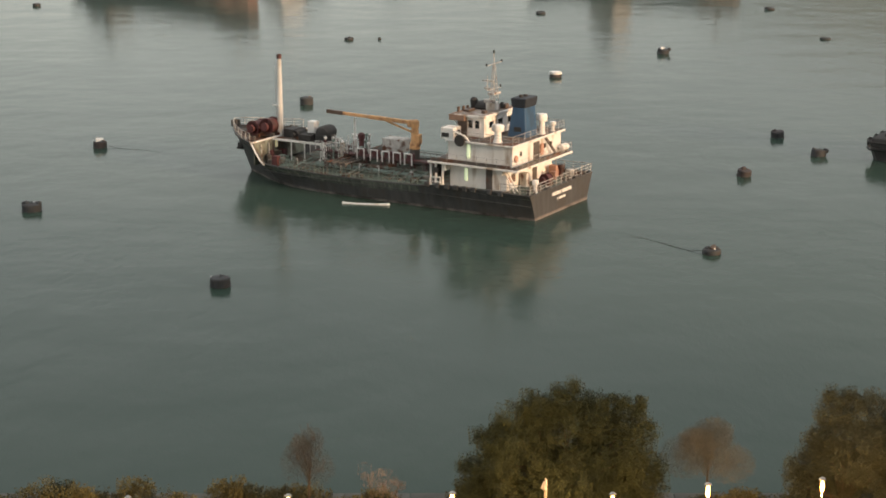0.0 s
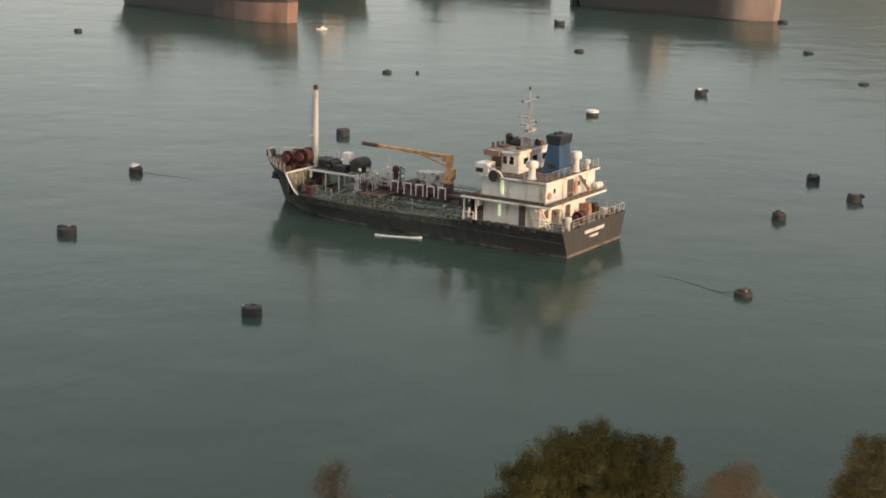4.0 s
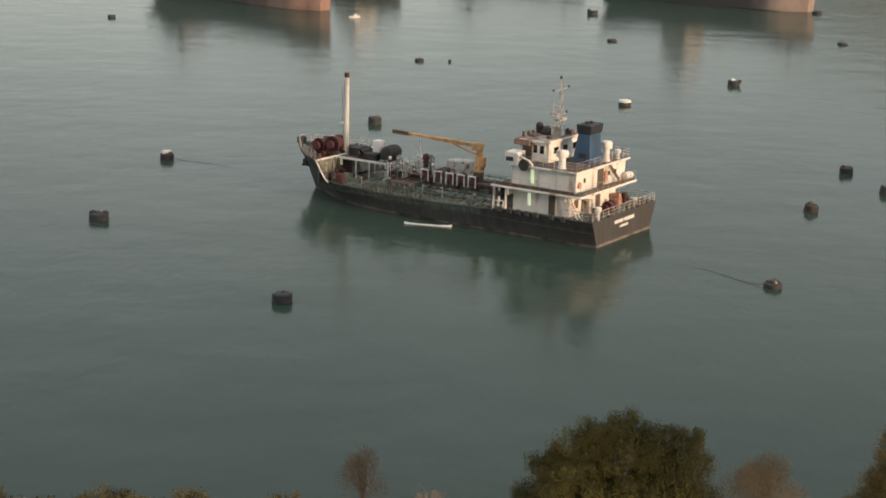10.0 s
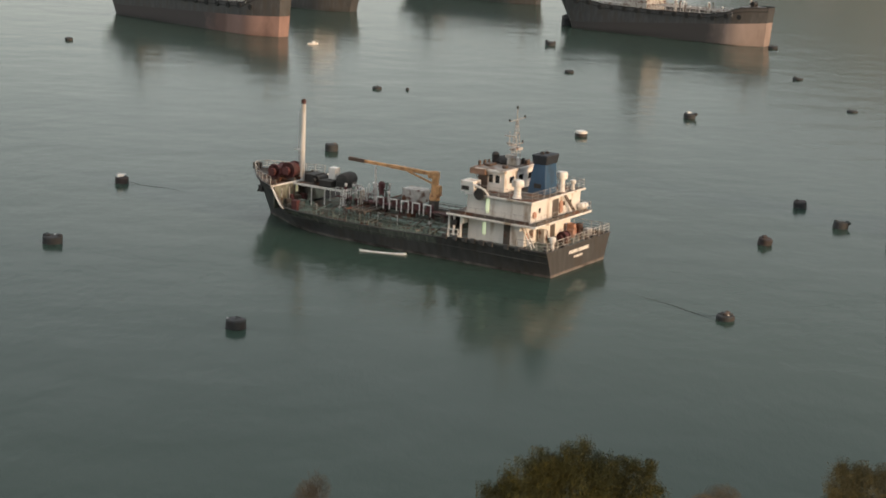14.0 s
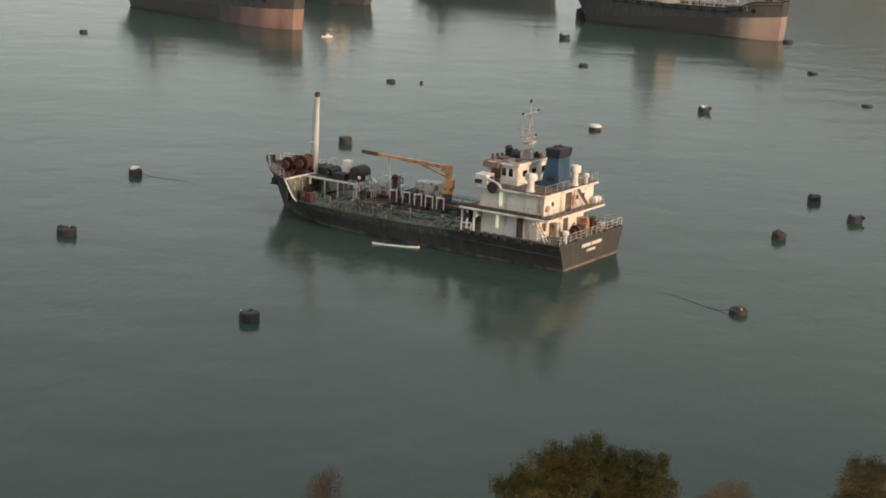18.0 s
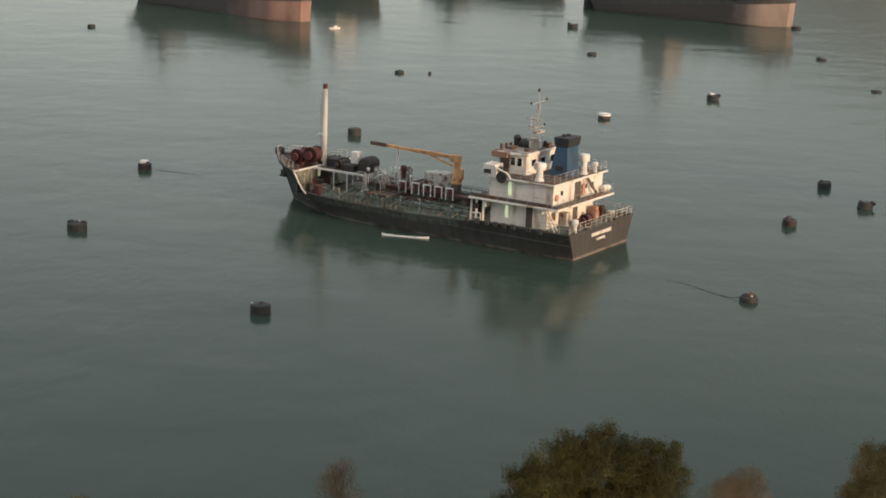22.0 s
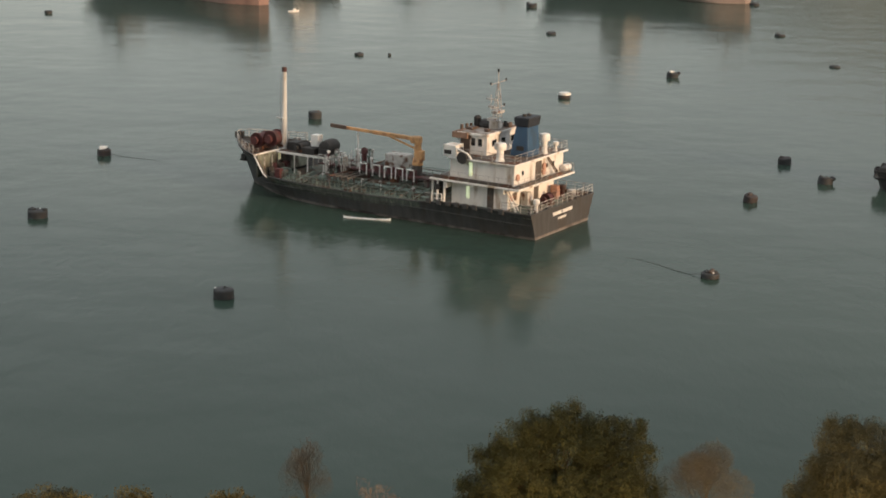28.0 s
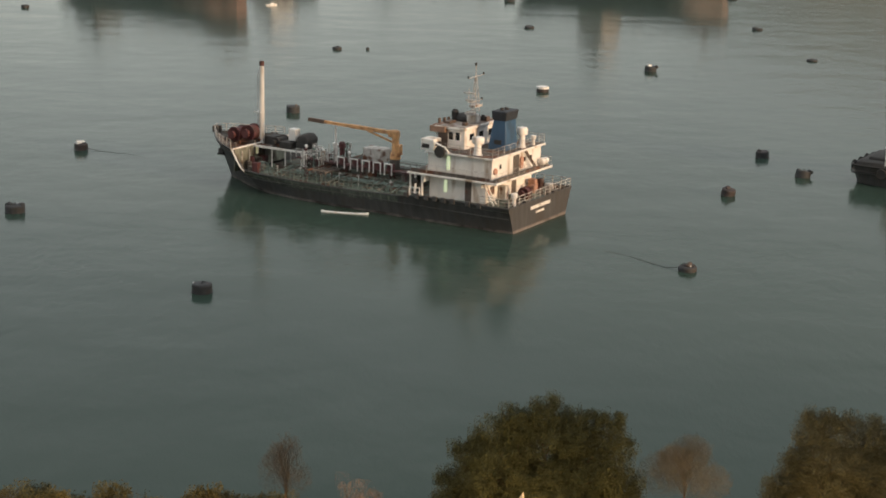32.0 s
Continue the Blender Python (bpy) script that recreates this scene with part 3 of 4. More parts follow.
        if k % 2:
            lathe(bm, [(0.3, 0), (0.32, 0.1), (0.3, h * 0.5), (0.32, h * 0.55), (0.3, h), (0.1, h + 0.03)], 14, (x, y, 2.1))
            part("drum", bm, (REDP, GRIME, DARK)[k % 3], ship)
        else:
            box(bm, x - 0.4, x + 0.4, y - 0.35, y + 0.35, 2.1, 2.1 + h, 0.05)
            part("deck_locker", bm, (PALE, GRIME, REDP)[k % 3], ship)
    for y in (0.6, 2.3, 3.1, 4.6):
        tubes("standpipe", GREYW if y > 3 else DARK, ship, [((36.95, y, 2.2), (36.95, y, 4.3))], 0.07)
    railing(ship, [(14.2, 6.9, 2.4), (20, 6.8, 2.25), (28, 6.7, 2.25), (33, 6.45, 2.4)], PALE, 1.0, 0.62, 0.042, 3, "pale green deck-edge railing")
    railing(ship, [(14.2, -6.9, 2.4), (20, -6.8, 2.25), (28, -6.7, 2.25), (33, -6.45, 2.4)], PALE, 0.95, 1.6, 0.035, 3)
    boxes("tarpaulin", GREYW, ship, [(20.8, 23.6, -2.4, -0.6, 4.0, 5.6)], "pale grey covered box", bevel=0.15)

    # valves, drip trays, drums and hose bits strewn along the port side of the tank deck
    for i in range(46):
        x, y, z = rng.uniform(13.8, 32.5), rng.uniform(2.7, 6.2), 2.15
        bm = bmesh.new()
        k = i % 4
        if k == 0:
            tube(bm, (x, y, z), (x, y, z + rng.uniform(0.7, 1.3)), 0.06, seg=6)
            bmesh.ops.create_cone(bm, cap_ends=True, segments=12, radius1=0.22, radius2=0.22, depth=0.05, matrix=Matrix.Translation((x, y, z + 1.0)))
            part("hand_valve", bm, (REDP, PALE, GREYW)[i % 3], ship)
        elif k == 1:
            box(bm, x - rng.uniform(0.3, 0.7), x + 0.3, y - 0.3, y + 0.3, z, z + rng.uniform(0.3, 0.8), 0.05)
            part("deck_locker", bm, (PALE, GRIME, DARK)[i % 3], ship)
        elif k == 2:
            tube(bm, (x, 2.6, z + 0.9), (x, 6.5, z + 0.35), rng.uniform(0.06, 0.1), seg=6)
            part("branch_pipe", bm, (PALE, DARK, GRIME)[i % 3], ship)
        else:
            tube(bm, (x, y, z), (x, y, z + 1.25), 0.05, seg=6)
            tube(bm, (x, y, z + 1.25), (x + rng.choice((-0.3, 0.3)), y, z + 1.1), 0.06, seg=6)
            part("air_pipe", bm, (GREYW, GRIME, PALE)[i % 3], ship)

    # deck crane
    cr = bmesh.new()
    lathe(cr, [(0.75, 0), (0.62, 0.3), (0.6, 2.0)], 18, (18.8, 0, 2.9))
    crane = part("crane_pedestal", cr, DARK, ship, "dark crane pedestal")
    body = bmesh.new()
    lathe(body, [(0.62, 4.9), (0.6, 5.3), (0.45, 5.9), (0.4, 7.2), (0.45, 7.6), (0.3, 8.2)], 16, (18.75, 0, 0))
    box(body, 18.35, 19.6, -0.4, 0.4, 7.35, 8.15, 0.16)
    box(body, 18.0, 18.5, -0.35, 0.35, 5.4, 6.6, 0.08)
    part("crane_house", body, ORANGE, crane, "orange-yellow crane house")
    jib = bmesh.new()
    jm = look((19.2, 0, 7.85), (30.4, 0.5, 8.25))
    for a, b, w in ((0, 5.5, 0.25), (5.4, 9.1, 0.19)):
        bmesh.ops.create_cube(jib, size=1, matrix=jm @ Matrix.LocRotScale((0, 0, -(a + b) / 2), None, (w * 1.6, w * 1.6, b - a)))
    tube(jib, (18.9, 0.0, 6.7), (22.4, 0.15, 7.75), 0.12)
    part("crane_jib", jib, ORANGE, crane, "orange crane jib")
    tip = bmesh.new()
    bmesh.ops.create_cube(tip, size=1, matrix=jm @ Matrix.LocRotScale((0, 0, -10.1), None, (0.36, 0.42, 2.2)))
    part("jib_tip", tip, BROWN, crane, "blackened jib tip")

    # deckhouse: two tiers, walkway decks, wheelhouse
    low = boxes("lower_house", WHITE, ship, [(4.0, 11.0, -5.3, 5.3, 2.2, 5.0)], "white painted lower deckhouse", bevel=0.05)
    boxes("lit_doorway", LIT, low, [(8.78, 9.1, 5.3, 5.36, 3.3, 4.6)], "greenish lit doorway")
    boxes("dark_doorway", DARK, low, [(5.7, 6.5, 5.3, 5.36, 2.6, 4.75)], "open dark doorway")
    each("aft_doorway", DARK, low, [(3.94, 4.0, -1.6, -0.6, 2.6, 4.6), (3.94, 4.0, 3.4, 4.2, 3.4, 4.3)])
    mid = boxes("walkway_deck", WHITE, ship, [(2.0, 13.2, -6.5, 6.5, 5.02, 5.24)], "white edged walkway deck", bevel=0.04)
    boxes("deck_covering", DARK, mid, [(2.15, 13.05, -6.35, 6.35, 5.24, 5.27)])
    for x, y in ((11.5, 6.0), (12.3, 6.1), (12.95, 6.1), (11.5, -6.0), (12.7, -6.0)):
        tubes("deck_post", WHITE, mid, [((x, y, 2.3), (x, y, 5.03))], 0.13)
    railing(ship, [(13.0, 6.2, 2.4), (11.7, 6.2, 2.5)], WHITE, 1.0, 0.6, 0.06, 2)
    winch(ship, 12.2, 5.5, 3.5, 0.62, 0.35, SOOT, "dark hose reel under the walkway")
    each("deck_bracket", WHITE, mid, [(11.0, 11.12, 5.3, 6.4, 4.3, 5.03), (4.0, 4.12, 5.3, 6.3, 4.5, 5.03)])
    up = boxes("upper_house", WHITE, ship, [(3.1, 11.1, -5.6, 5.6, 5.27, 7.52)], "white painted upper deckhouse", bevel=0.05)
    boxes("lit_doorway", LIT, up, [(8.32, 8.66, 5.6, 5.66, 5.85, 7.3)], "greenish lit doorway")
    each("aft_doorway", DARK, up, [(3.03, 3.1, -0.4, 0.9, 5.3, 7.3)], "dark doorway in the after bulkhead")
    for y in (3.6, -3.4, -1.9):
        window(up, 3.1, 3.1, y, y + 0.45, 6.3, 6.8, "x", -1)
    # red life-ring boxes
    for z, y, x in ((6.2, 5.0, 3.0), (3.75, 4.6, 3.92), (6.6, -0.9, 2.98), (6.0, -0.9, 2.98)):
        bm = bmesh.new()
        lathe(bm, [(0.18, -0.05), (0.36, -0.07), (0.38, 0.07), (0.18, 0.05)], 16, (x, y, z), Matrix.Rotation(radians(90), 3, "Y"))
        part("life_ring", bm, SALMON, up if z > 5 else low, "faded red life ring", smooth=True)
    tubes("stairway", BROWN, up, [((2.95, -1.4, 7.5), (2.3, -3.0, 5.3)), ((2.95, -1.75, 7.5), (2.3, -3.35, 5.3))], 0.08)
    top = boxes("bridge_deck", WHITE, ship, [(2.75, 11.2, -6.1, 6.1, 7.54, 7.74)], "white edged bridge deck", bevel=0.04)
    boxes("deck_covering", DARK, top, [(2.9, 11.05, -5.95, 5.95, 7.74, 7.77)])
    wing = each("bridge_wing_screen", WHITE, top, [(10.2, 11.75, 4.3, 6.05, 7.74, 9.0), (10.2, 11.75, -6.05, -4.3, 7.74, 9.0)], "white bridge wing box", bevel=0.06)[0]
    each("wing_opening", SOOT, wing, [(10.14, 10.2, 4.6, 5.6, 8.2, 8.65), (10.7, 11.6, 6.05, 6.1, 8.0, 8.45)])
    disc = bmesh.new()
    lathe(disc, [(0.1, -0.12), (0.62, -0.1), (0.66, 0), (0.62, 0.1), (0.1, 0.12)], 20, (9.25, 6.25, 7.8), Matrix.Rotation(radians(90), 3, "X"))
    part("round_cover", disc, SOOT, up, "round dark cover", smooth=True)
    tubes("wing_edge", WHITE, top, [((8.2, 6.05, 7.75), (8.7, 6.05, 8.3)), ((8.7, 6.05, 8.3), (10.2, 6.05, 8.75))], 0.1)
    wh = boxes("wheelhouse", WHITE, ship, [(7.7, 11.0, -3.6, 3.6, 7.77, 10.0)], "white wheelhouse with dark windows", bevel=0.06)
    for x in (8.3, 9.15):
        window(wh, x, x + 0.55, 3.6, 3.6, 8.75, 9.6, "y", 1)
        window(wh, x, x + 0.55, -3.6, -3.6, 8.75, 9.6, "y", -1)
    for y in (1.6, -0.4, -2.6):
        window(wh, 7.7, 7.7, y, y + 1.0, 8.7, 9.4, "x", -1)
    for k in range(7):
        window(wh, 11.0, 11.0, -3.3 + 0.95 * k, -2.55 + 0.95 * k, 8.75, 9.65, "x", 1)
    boxes("wheelhouse_door", BROWN, wh, [(9.85, 11.0, 3.6, 3.68, 7.8, 9.5)], "dark brown sliding door")
    roof = boxes("wheelhouse_roof", WHITE, ship, [(7.5, 11.3, -4.0, 4.0, 9.92, 10.2)], "wheelhouse roof with brown overhanging front", bevel=0.04)
    boxes("roof_front", WOOD, roof, [(9.9, 11.85, -4.15, 4.15, 9.5, 10.14), (10.9, 11.6, -3.9, 3.9, 10.2, 10.27)], "brown wooden front of the roof", bevel=0.05)
    boxes("roof_covering", ROOFGREY, roof, [(7.7, 10.9, -3.85, 3.85, 10.2, 10.25)], "blotched grey roof covering")
    for y in (3.6, -3.6, 1.5, -1.5):
        tubes("roof_bracket", GREYW, roof, [((11.7, y, 9.8), (11.05, y, 9.0))], 0.06)
    # covered gear on the roof
    for x, y, w, d, h in ((11.35, 2.9, 0.3, 0.3, 0.6), (11.3, 1.9, 0.3, 0.35, 0.55), (11.4, 0.8, 0.25, 0.3, 0.45), (8.4, 2.4, 0.5, 0.6, 0.35), (8.3, -1.9, 0.8, 0.8, 0.5)):
        boxes("roof_fitting", BROWN, roof, [(x - w / 2, x + w / 2, y - d / 2, y + d / 2, 10.24, 10.24 + h)], "small brown fitting on the roof", 0.08)
    gear = bmesh.new()
    lathe(gear, [(1.15, 0), (1.32, 0.2), (1.26, 0.5), (0.95, 0.72), (0.3, 0.8)], 22, (10.0, -0.7, 10.25))
    part("covered_gear", gear, SOOT, roof, "dark covered gear on the roof", smooth=True)
    dome = bmesh.new()
    lathe(dome, [(0.36, 0), (0.4, 0.5), (0.42, 1.0), (0.25, 1.22), (0.05, 1.26)], 14, (11.0, 0.1, 10.25))
    part("antenna_dome", dome, SOOT, roof, smooth=True)
    boxes("searchlight", BROWN, roof, [(10.2, 11.0, 1.2, 2.6, 10.25, 10.5)], "low brown hatch on the roof", 0.06)
    # radar mast
    rm = bmesh.new()
    for y in (0.45, -0.45):
        tube(rm, (8.1, y, 10.2), (8.5, y * 0.35, 15.2), 0.035, seg=6)
        tube(rm, (9.0, y, 10.2), (8.6, y * 0.35, 15.2), 0.035, seg=6)
    for k in range(6):
        z, w = 10.9 + 0.75 * k, 0.45 - 0.05 * k
        tube(rm, (8.2 + 0.05 * k, -w, z), (8.2 + 0.05 * k, w, z), 0.025, seg=5)
        tube(rm, (8.9 - 0.05 * k, -w, z), (8.9 - 0.05 * k, w, z), 0.025, seg=5)
        tube(rm, (8.2 + 0.05 * k, w, z), (8.9 - 0.05 * k, w, z), 0.025, seg=5)
    tube(rm, (8.55, 0, 15.0), (8.6, 0, 16.8), 0.05, seg=6)
    radar = part("radar_mast", rm, MASTGREY, ship, "slender white lattice radar mast")
    for run in (((8.55, -1.7, 15.4), (8.55, 1.7, 15.3)), ((8.55, -1.5, 12.6), (8.55, 1.5, 12.6)), ((8.55, 1.5, 12.6), (8.55, 1.5, 14.2))):
        tubes("yard", MASTGREY, radar, [run], 0.035)
    each("mast_lamp", SOOT, radar, [(8.5, 8.68, -0.09, 0.09, 16.5, 16.85), (8.48, 8.63, -1.76, -1.62, 15.35, 15.65), (8.48, 8.63, 1.6, 1.73, 15.3, 15.55), (8.48, 8.62, -1.5, -1.38, 12.6, 12.9), (8.0, 8.25, -1.2, -0.95, 10.4, 11.0)])
    each("radar_scanner", MASTGREY, radar, [(8.1, 8.9, -0.8, 0.8, 12.0, 12.25), (8.2, 9.2, 0.3, 1.1, 11.2, 11.5), (8.6, 10.0, -0.12, 0.12, 13.35, 13.5), (8.5, 9.7, -0.12, 0.12, 12.5, 12.68)])
    boxes("mast_house", WHITE, radar, [(8.2, 9.3, -0.5, 0.5, 10.26, 11.15)], "small white locker under the radar mast", bevel=0.05)

    # funnel: raked blue casing with black top
    def frustum(x0, x1, y, z0, X0, X1, Y, z1):
        bm = bmesh.new()
        v = [bm.verts.new(p) for p in ((x0, -y, z0), (x1, -y, z0), (x1, y, z0), (x0, y, z0), (X0, -Y, z1), (X1, -Y, z1), (X1, Y, z1), (X0, Y, z1))]
        for f in ((0, 1, 2, 3), (4, 5, 6, 7), (0, 1, 5, 4), (1, 2, 6, 5), (2, 3, 7, 6), (3, 0, 4, 7)):
            bm.faces.new([v[i] for i in f])
        bmesh.ops.recalc_face_normals(bm, faces=bm.faces)
        bmesh.ops.bevel(bm, geom=list(bm.edges), offset=0.12, segments=2, affect="EDGES", profile=0.5)
        return bm
    fun = part("funnel", frustum(3.8, 6.1, 1.38, 7.75, 4.05, 5.55, 1.22, 11.05), BLUE, ship, "blue painted funnel with black top")
    part("funnel_top", frustum(3.95, 5.65, 1.3, 11.0, 3.8, 5.75, 1.42, 12.05), FUNTOP, fun, "sooty black funnel top")
    tubes("exhaust_pipe", SOOT, fun, [((5.0, 0.4, 11.8), (4.95, 0.4, 12.3))], 0.22, seg=12)
    tubes("exhaust_pipe", SOOT, fun, [((4.9, -0.4, 11.8), (4.8, -0.4, 12.25))], 0.22, seg=12)
    boxes("funnel_vent", SOOT, fun, [(4.4, 5.3, 1.28, 1.36, 8.4, 8.9)])
    tubes("funnel_ladder", BLUE, fun, [((3.92, -0.2, 7.8), (4.15, -0.2, 11.2)), ((3.92, 0.2, 7.8), (4.15, 0.2, 11.2))] + [((3.93 + 0.025 * k, -0.2, 8.0 + 0.4 * k), (3.93 + 0.025 * k, 0.2, 8.0 + 0.4 * k)) for k in range(8)], 0.03, seg=5)
    vent(ship, 5.3, 4.9, 7.77, 2.0, 0.5)
    vent(ship, 3.6, -1.9, 7.77, 2.3, 0.45)
    vent(ship, 3.3, -4.0, 7.77, 1.1, 0.24)
    railing(ship, [(11.1, 5.95, 7.77), (2.9, 5.95, 7.77), (2.9, -5.95, 7.77), (11.1, -5.95, 7.77)], GREYW, 0.95, 1.3, 0.024, 3)
    railing(ship, [(10.8, 6.35, 5.27), (2.15, 6.35, 5.27), (2.15, -6.35, 5.27), (12.9, -6.35, 5.27)], MASTGREY, 0.95, 1.3, 0.02, 2)
    each("canvas_dodger", DARK, mid, [(3.0, 12.8, 6.18, 6.24, 5.27, 5.62), (2.2, 2.26, -4.5, 5.8, 5.27, 5.6)], "dark canvas strip along the walkway")
    life_raft(ship, 2.6, -5.4, 5.27)
    # after deck
    winch(ship, 1.7, 0.5, 2.6, 0.62, 0.5, REDP, "dark red mooring winch on the after deck")
    for x, y in ((0.8, 5.6), (0.8, -5.6), (1.0, 2.6), (1.0, -2.8)):
        bollard(ship, x, y, 2.6, DARK)
    each("deck_box", SALMON, ship, [(2.7, 3.6, -4.6, -3.7, 2.6, 3.9), (2.2, 2.9, -3.2, -2.6, 2.6, 3.5)], "faded pink box on the after deck", bevel=0.05)
    each("deck_box", GREYW, ship, [(1.6, 2.3, -6.2, -5.2, 2.6, 3.3), (3.0, 3.8, 1.9, 2.6, 2.6, 4.2)], "weathered pale box on the after deck", bevel=0.05)
    vent(ship, 0.9, 4.5, 2.6, 1.5, 0.26)
    vent(ship, 2.5, -4.6, 2.6, 1.4, 0.3, REDP)
    railing(ship, [(3.8, 7.2, 2.85), (0.1, 7.2, 2.88), (0.1, -7.2, 2.88), (4.5, -7.2, 2.85)], GREYW, 1.0, 1.25, 0.035, 3, "grey stern railing")
    each("mooring_chock", HULL, ship, [(-0.1, 0.3, 3.0, 3.7, 2.85, 3.2), (-0.1, 0.3, -3.7, -3.0, 2.85, 3.2)], bevel=0.04)
    tubes("side_stair", WHITE, ship, [((2.6, 5.9, 2.7), (4.1, 5.8, 5.0)), ((2.6, 5.3, 2.7), (4.1, 5.2, 5.0))], 0.08)
    return ship


TANKER = tanker()


def canoe():
    m = pose(-8.85, 191.35, 0, 0, 0, 171)
    ob = thing("rowing_boat", m, "narrow white rowing boat floating beside the tanker", "boat")
    bm = bmesh.new()
    st = [(-2.65, 0.04, 0.27), (-2.2, 0.15, 0.17), (-1.2, 0.24, 0.1), (0, 0.27, 0.08), (1.2, 0.23, 0.1), (2.2, 0.14, 0.17), (2.7, 0.03, 0.27)]
    rows = []
    for x, y, z in st:
        rows.append([bm.verts.new(p) for p in ((x, -y, z), (x, -y * 0.75, -0.05), (x, 0, -0.14), (x, y * 0.75, -0.05), (x, y, z), (x, y - min(0.07, y * 0.5), z), (x, 0, 0.03), (x, -y + min(0.07, y * 0.5), z))])
    for p, q in zip(rows, rows[1:]):
        for i in range(8):
            bm.faces.new((p[i], p[(i + 1) % 8], q[(i + 1) % 8], q[i]))
    bm.faces.new(rows[0]), bm.faces.new(rows[-1][::-1])
    part("boat_hull", bm, BOATW, ob, "white boat hull")
    each("thwart", GREYW, ob, [(-1.3, -1.0, -0.2, 0.2, 0.08, 0.11), (0.9, 1.2, -0.2, 0.2, 0.08, 0.11)])
    return ob


CANOE = canoe()


# ---- ships moored further out ----
def coaster(at, heading, length, beam, free_aft, free_fwd, top, label, house_x=(4, 12), house_h=7.0, flare=2.0, house=WHITE, counter=2.5, bottom=None, sheer=0.0, full=0.0, covered=False, rise=0.0):
    """A high, empty coaster: red antifouling to a slanting line, dark topsides above, deckhouse aft, pipework on deck."""
    ship = thing("coaster", pose(*at, 0, 0, 0, heading), label, "ship", "moored coasters")
    L, B = length, beam / 2
    S = [(1.0 - 2 * full, -counter, (0.4 + 0.5 * full) * B, 0.72 * B, top), (2.5 - 4 * full, 0.0 + full, 0.75 * B, 0.95 * B, top), (6, 6, B, B, top - 0.4 * sheer), (12, 12, B, B, top - sheer), (L * 0.5, L * 0.5, B, B, top - 0.2 - sheer), (L - 13, L - 13, B, B, top - 0.9 * sheer), (L - 9.5, L - 9.5, B, B, top - 0.5 * sheer), (L - 8, L - 8, 0.985 * B, 0.985 * B, top - 0.3 * sheer),
         *((L - a, L - a + flare * (1 - a / 8), w * B, (w + 0.06 * (1 - w)) * B, top + up * (0.9 + rise)) for a, w, up in
           ((6.6, 0.93, 0.3), (5.2, 0.83, 0.6), (3.6, 0.67, 0.8), (1.8, 0.47, 0.92), (0.0, 0.26, 1.0)))]
    line = lambda s: free_aft + (free_fwd - free_aft) * max(0, s[0]) / L
    hull = part("hull", hull_band(S, line, lambda s: s[4], steps=4), HULL, ship, "dark weathered topsides", True)
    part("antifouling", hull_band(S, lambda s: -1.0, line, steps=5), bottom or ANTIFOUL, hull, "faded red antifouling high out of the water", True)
    for bow in (hull, hull.children[0]):
        bow.data.set_sharp_from_angle(angle=radians(24))
    for side in (1, -1):
        for drop in (0, 0.9):
            bm = bmesh.new()
            for a, b in zip(S, S[1:]):
                tube(bm, (a[1], side * a[3], a[4] - drop), (b[1], side * b[3], b[4] - drop), 0.12, seg=6)
            part("rubbing_strake" if drop else "capping_rail", bm, BLACK, hull)
    tm = bmesh.new()
    lathe(tm, [(0.3, -0.16), (0.6, -0.2), (0.7, 0), (0.6, 0.2), (0.3, 0.16)], 12)
    me = mesh_of("tyre_fender", tm, BLACK, True)
    for y in (-0.45, 0.0, 0.45):
        shared("tyre_fender", me, hull, pose(-counter - 0.15, y * B, top - 0.5, 0, 90, 0))
    for k in range(14):
        x = 4 + k * (L - 9) / 13
        shared("tyre_fender", me, hull, pose(x, -B - 0.12, top - 0.7 - sheer * (1 if 10 < x < L - 12 else 0.5), 90, 0, 0))
    part("main_deck", deck_sheet(S, 0.1, 0.7), DARK, ship)
    low = top - sheer
    boxes("trunk", GREYW, ship, [(14 if house_x[0] < 5 else 3, L - 8 if house_x[0] < 5 else house_x[0] - 1, -B * 0.55, B * 0.55, low - 0.6, low + 0.5)], "grey trunk on the deck", bevel=0.1)
    if covered:
        cm = bmesh.new()
        box(cm, 0.3, 6.5, -0.86 * B, 0.86 * B, top - 0.7, top + 0.55, 0.5)
        box(cm, 1.5, 5.0, -0.6 * B, 0.6 * B, top + 0.3, top + 0.95, 0.3)
        part("tarpaulin", cm, SOOT, ship, "black tarpaulin over the after deck", True)
    rng = random.Random(int(length))
    for y in (-0.5, -0.1, 0.4):
        tubes("deck_pipe", GREYW, ship, [((13, y * B, low + 0.8), (L - 8, y * B, low + 0.8))], 0.14, "pale pipe along the deck", 6)
    for k in range(44):
        x, y, h = rng.uniform(6, L - 7), rng.uniform(-0.8, 0.8) * B, rng.uniform(0.8, 2.4)
        b2 = bmesh.new()
        tube(b2, (x, y, low - 0.6), (x, y, low + h), rng.uniform(0.07, 0.14), seg=6)
        lathe(b2, [(0.15, 0), (0.28, 0.1), (0.28, 0.3), (0.1, 0.4)], 8, (x, y, low + h - 0.1))
        part("vent_pipe", b2, (GREYW, WHITE, WHITE, DARK)[k % 4], ship)
    railing(ship, [(13, -B * 0.96, low), (L - 7, -B * 0.96, low)], GREYW, 1.0, 1.5, 0.05, 3)
    railing(ship, [(13, B * 0.96, low), (L - 7, B * 0.96, low)], GREYW, 1.0, 1.5, 0.05, 3)
    x0, x1 = house_x
    boxes("deckhouse", house, ship, [(x0, x1, -B * 0.85, B * 0.85, low - 0.7, top + house_h * 0.55), (x0 + 1, x1 - 0.6, -B * 0.7, B * 0.7, top + house_h * 0.55, top + house_h)], "two-tier deckhouse", bevel=0.08)
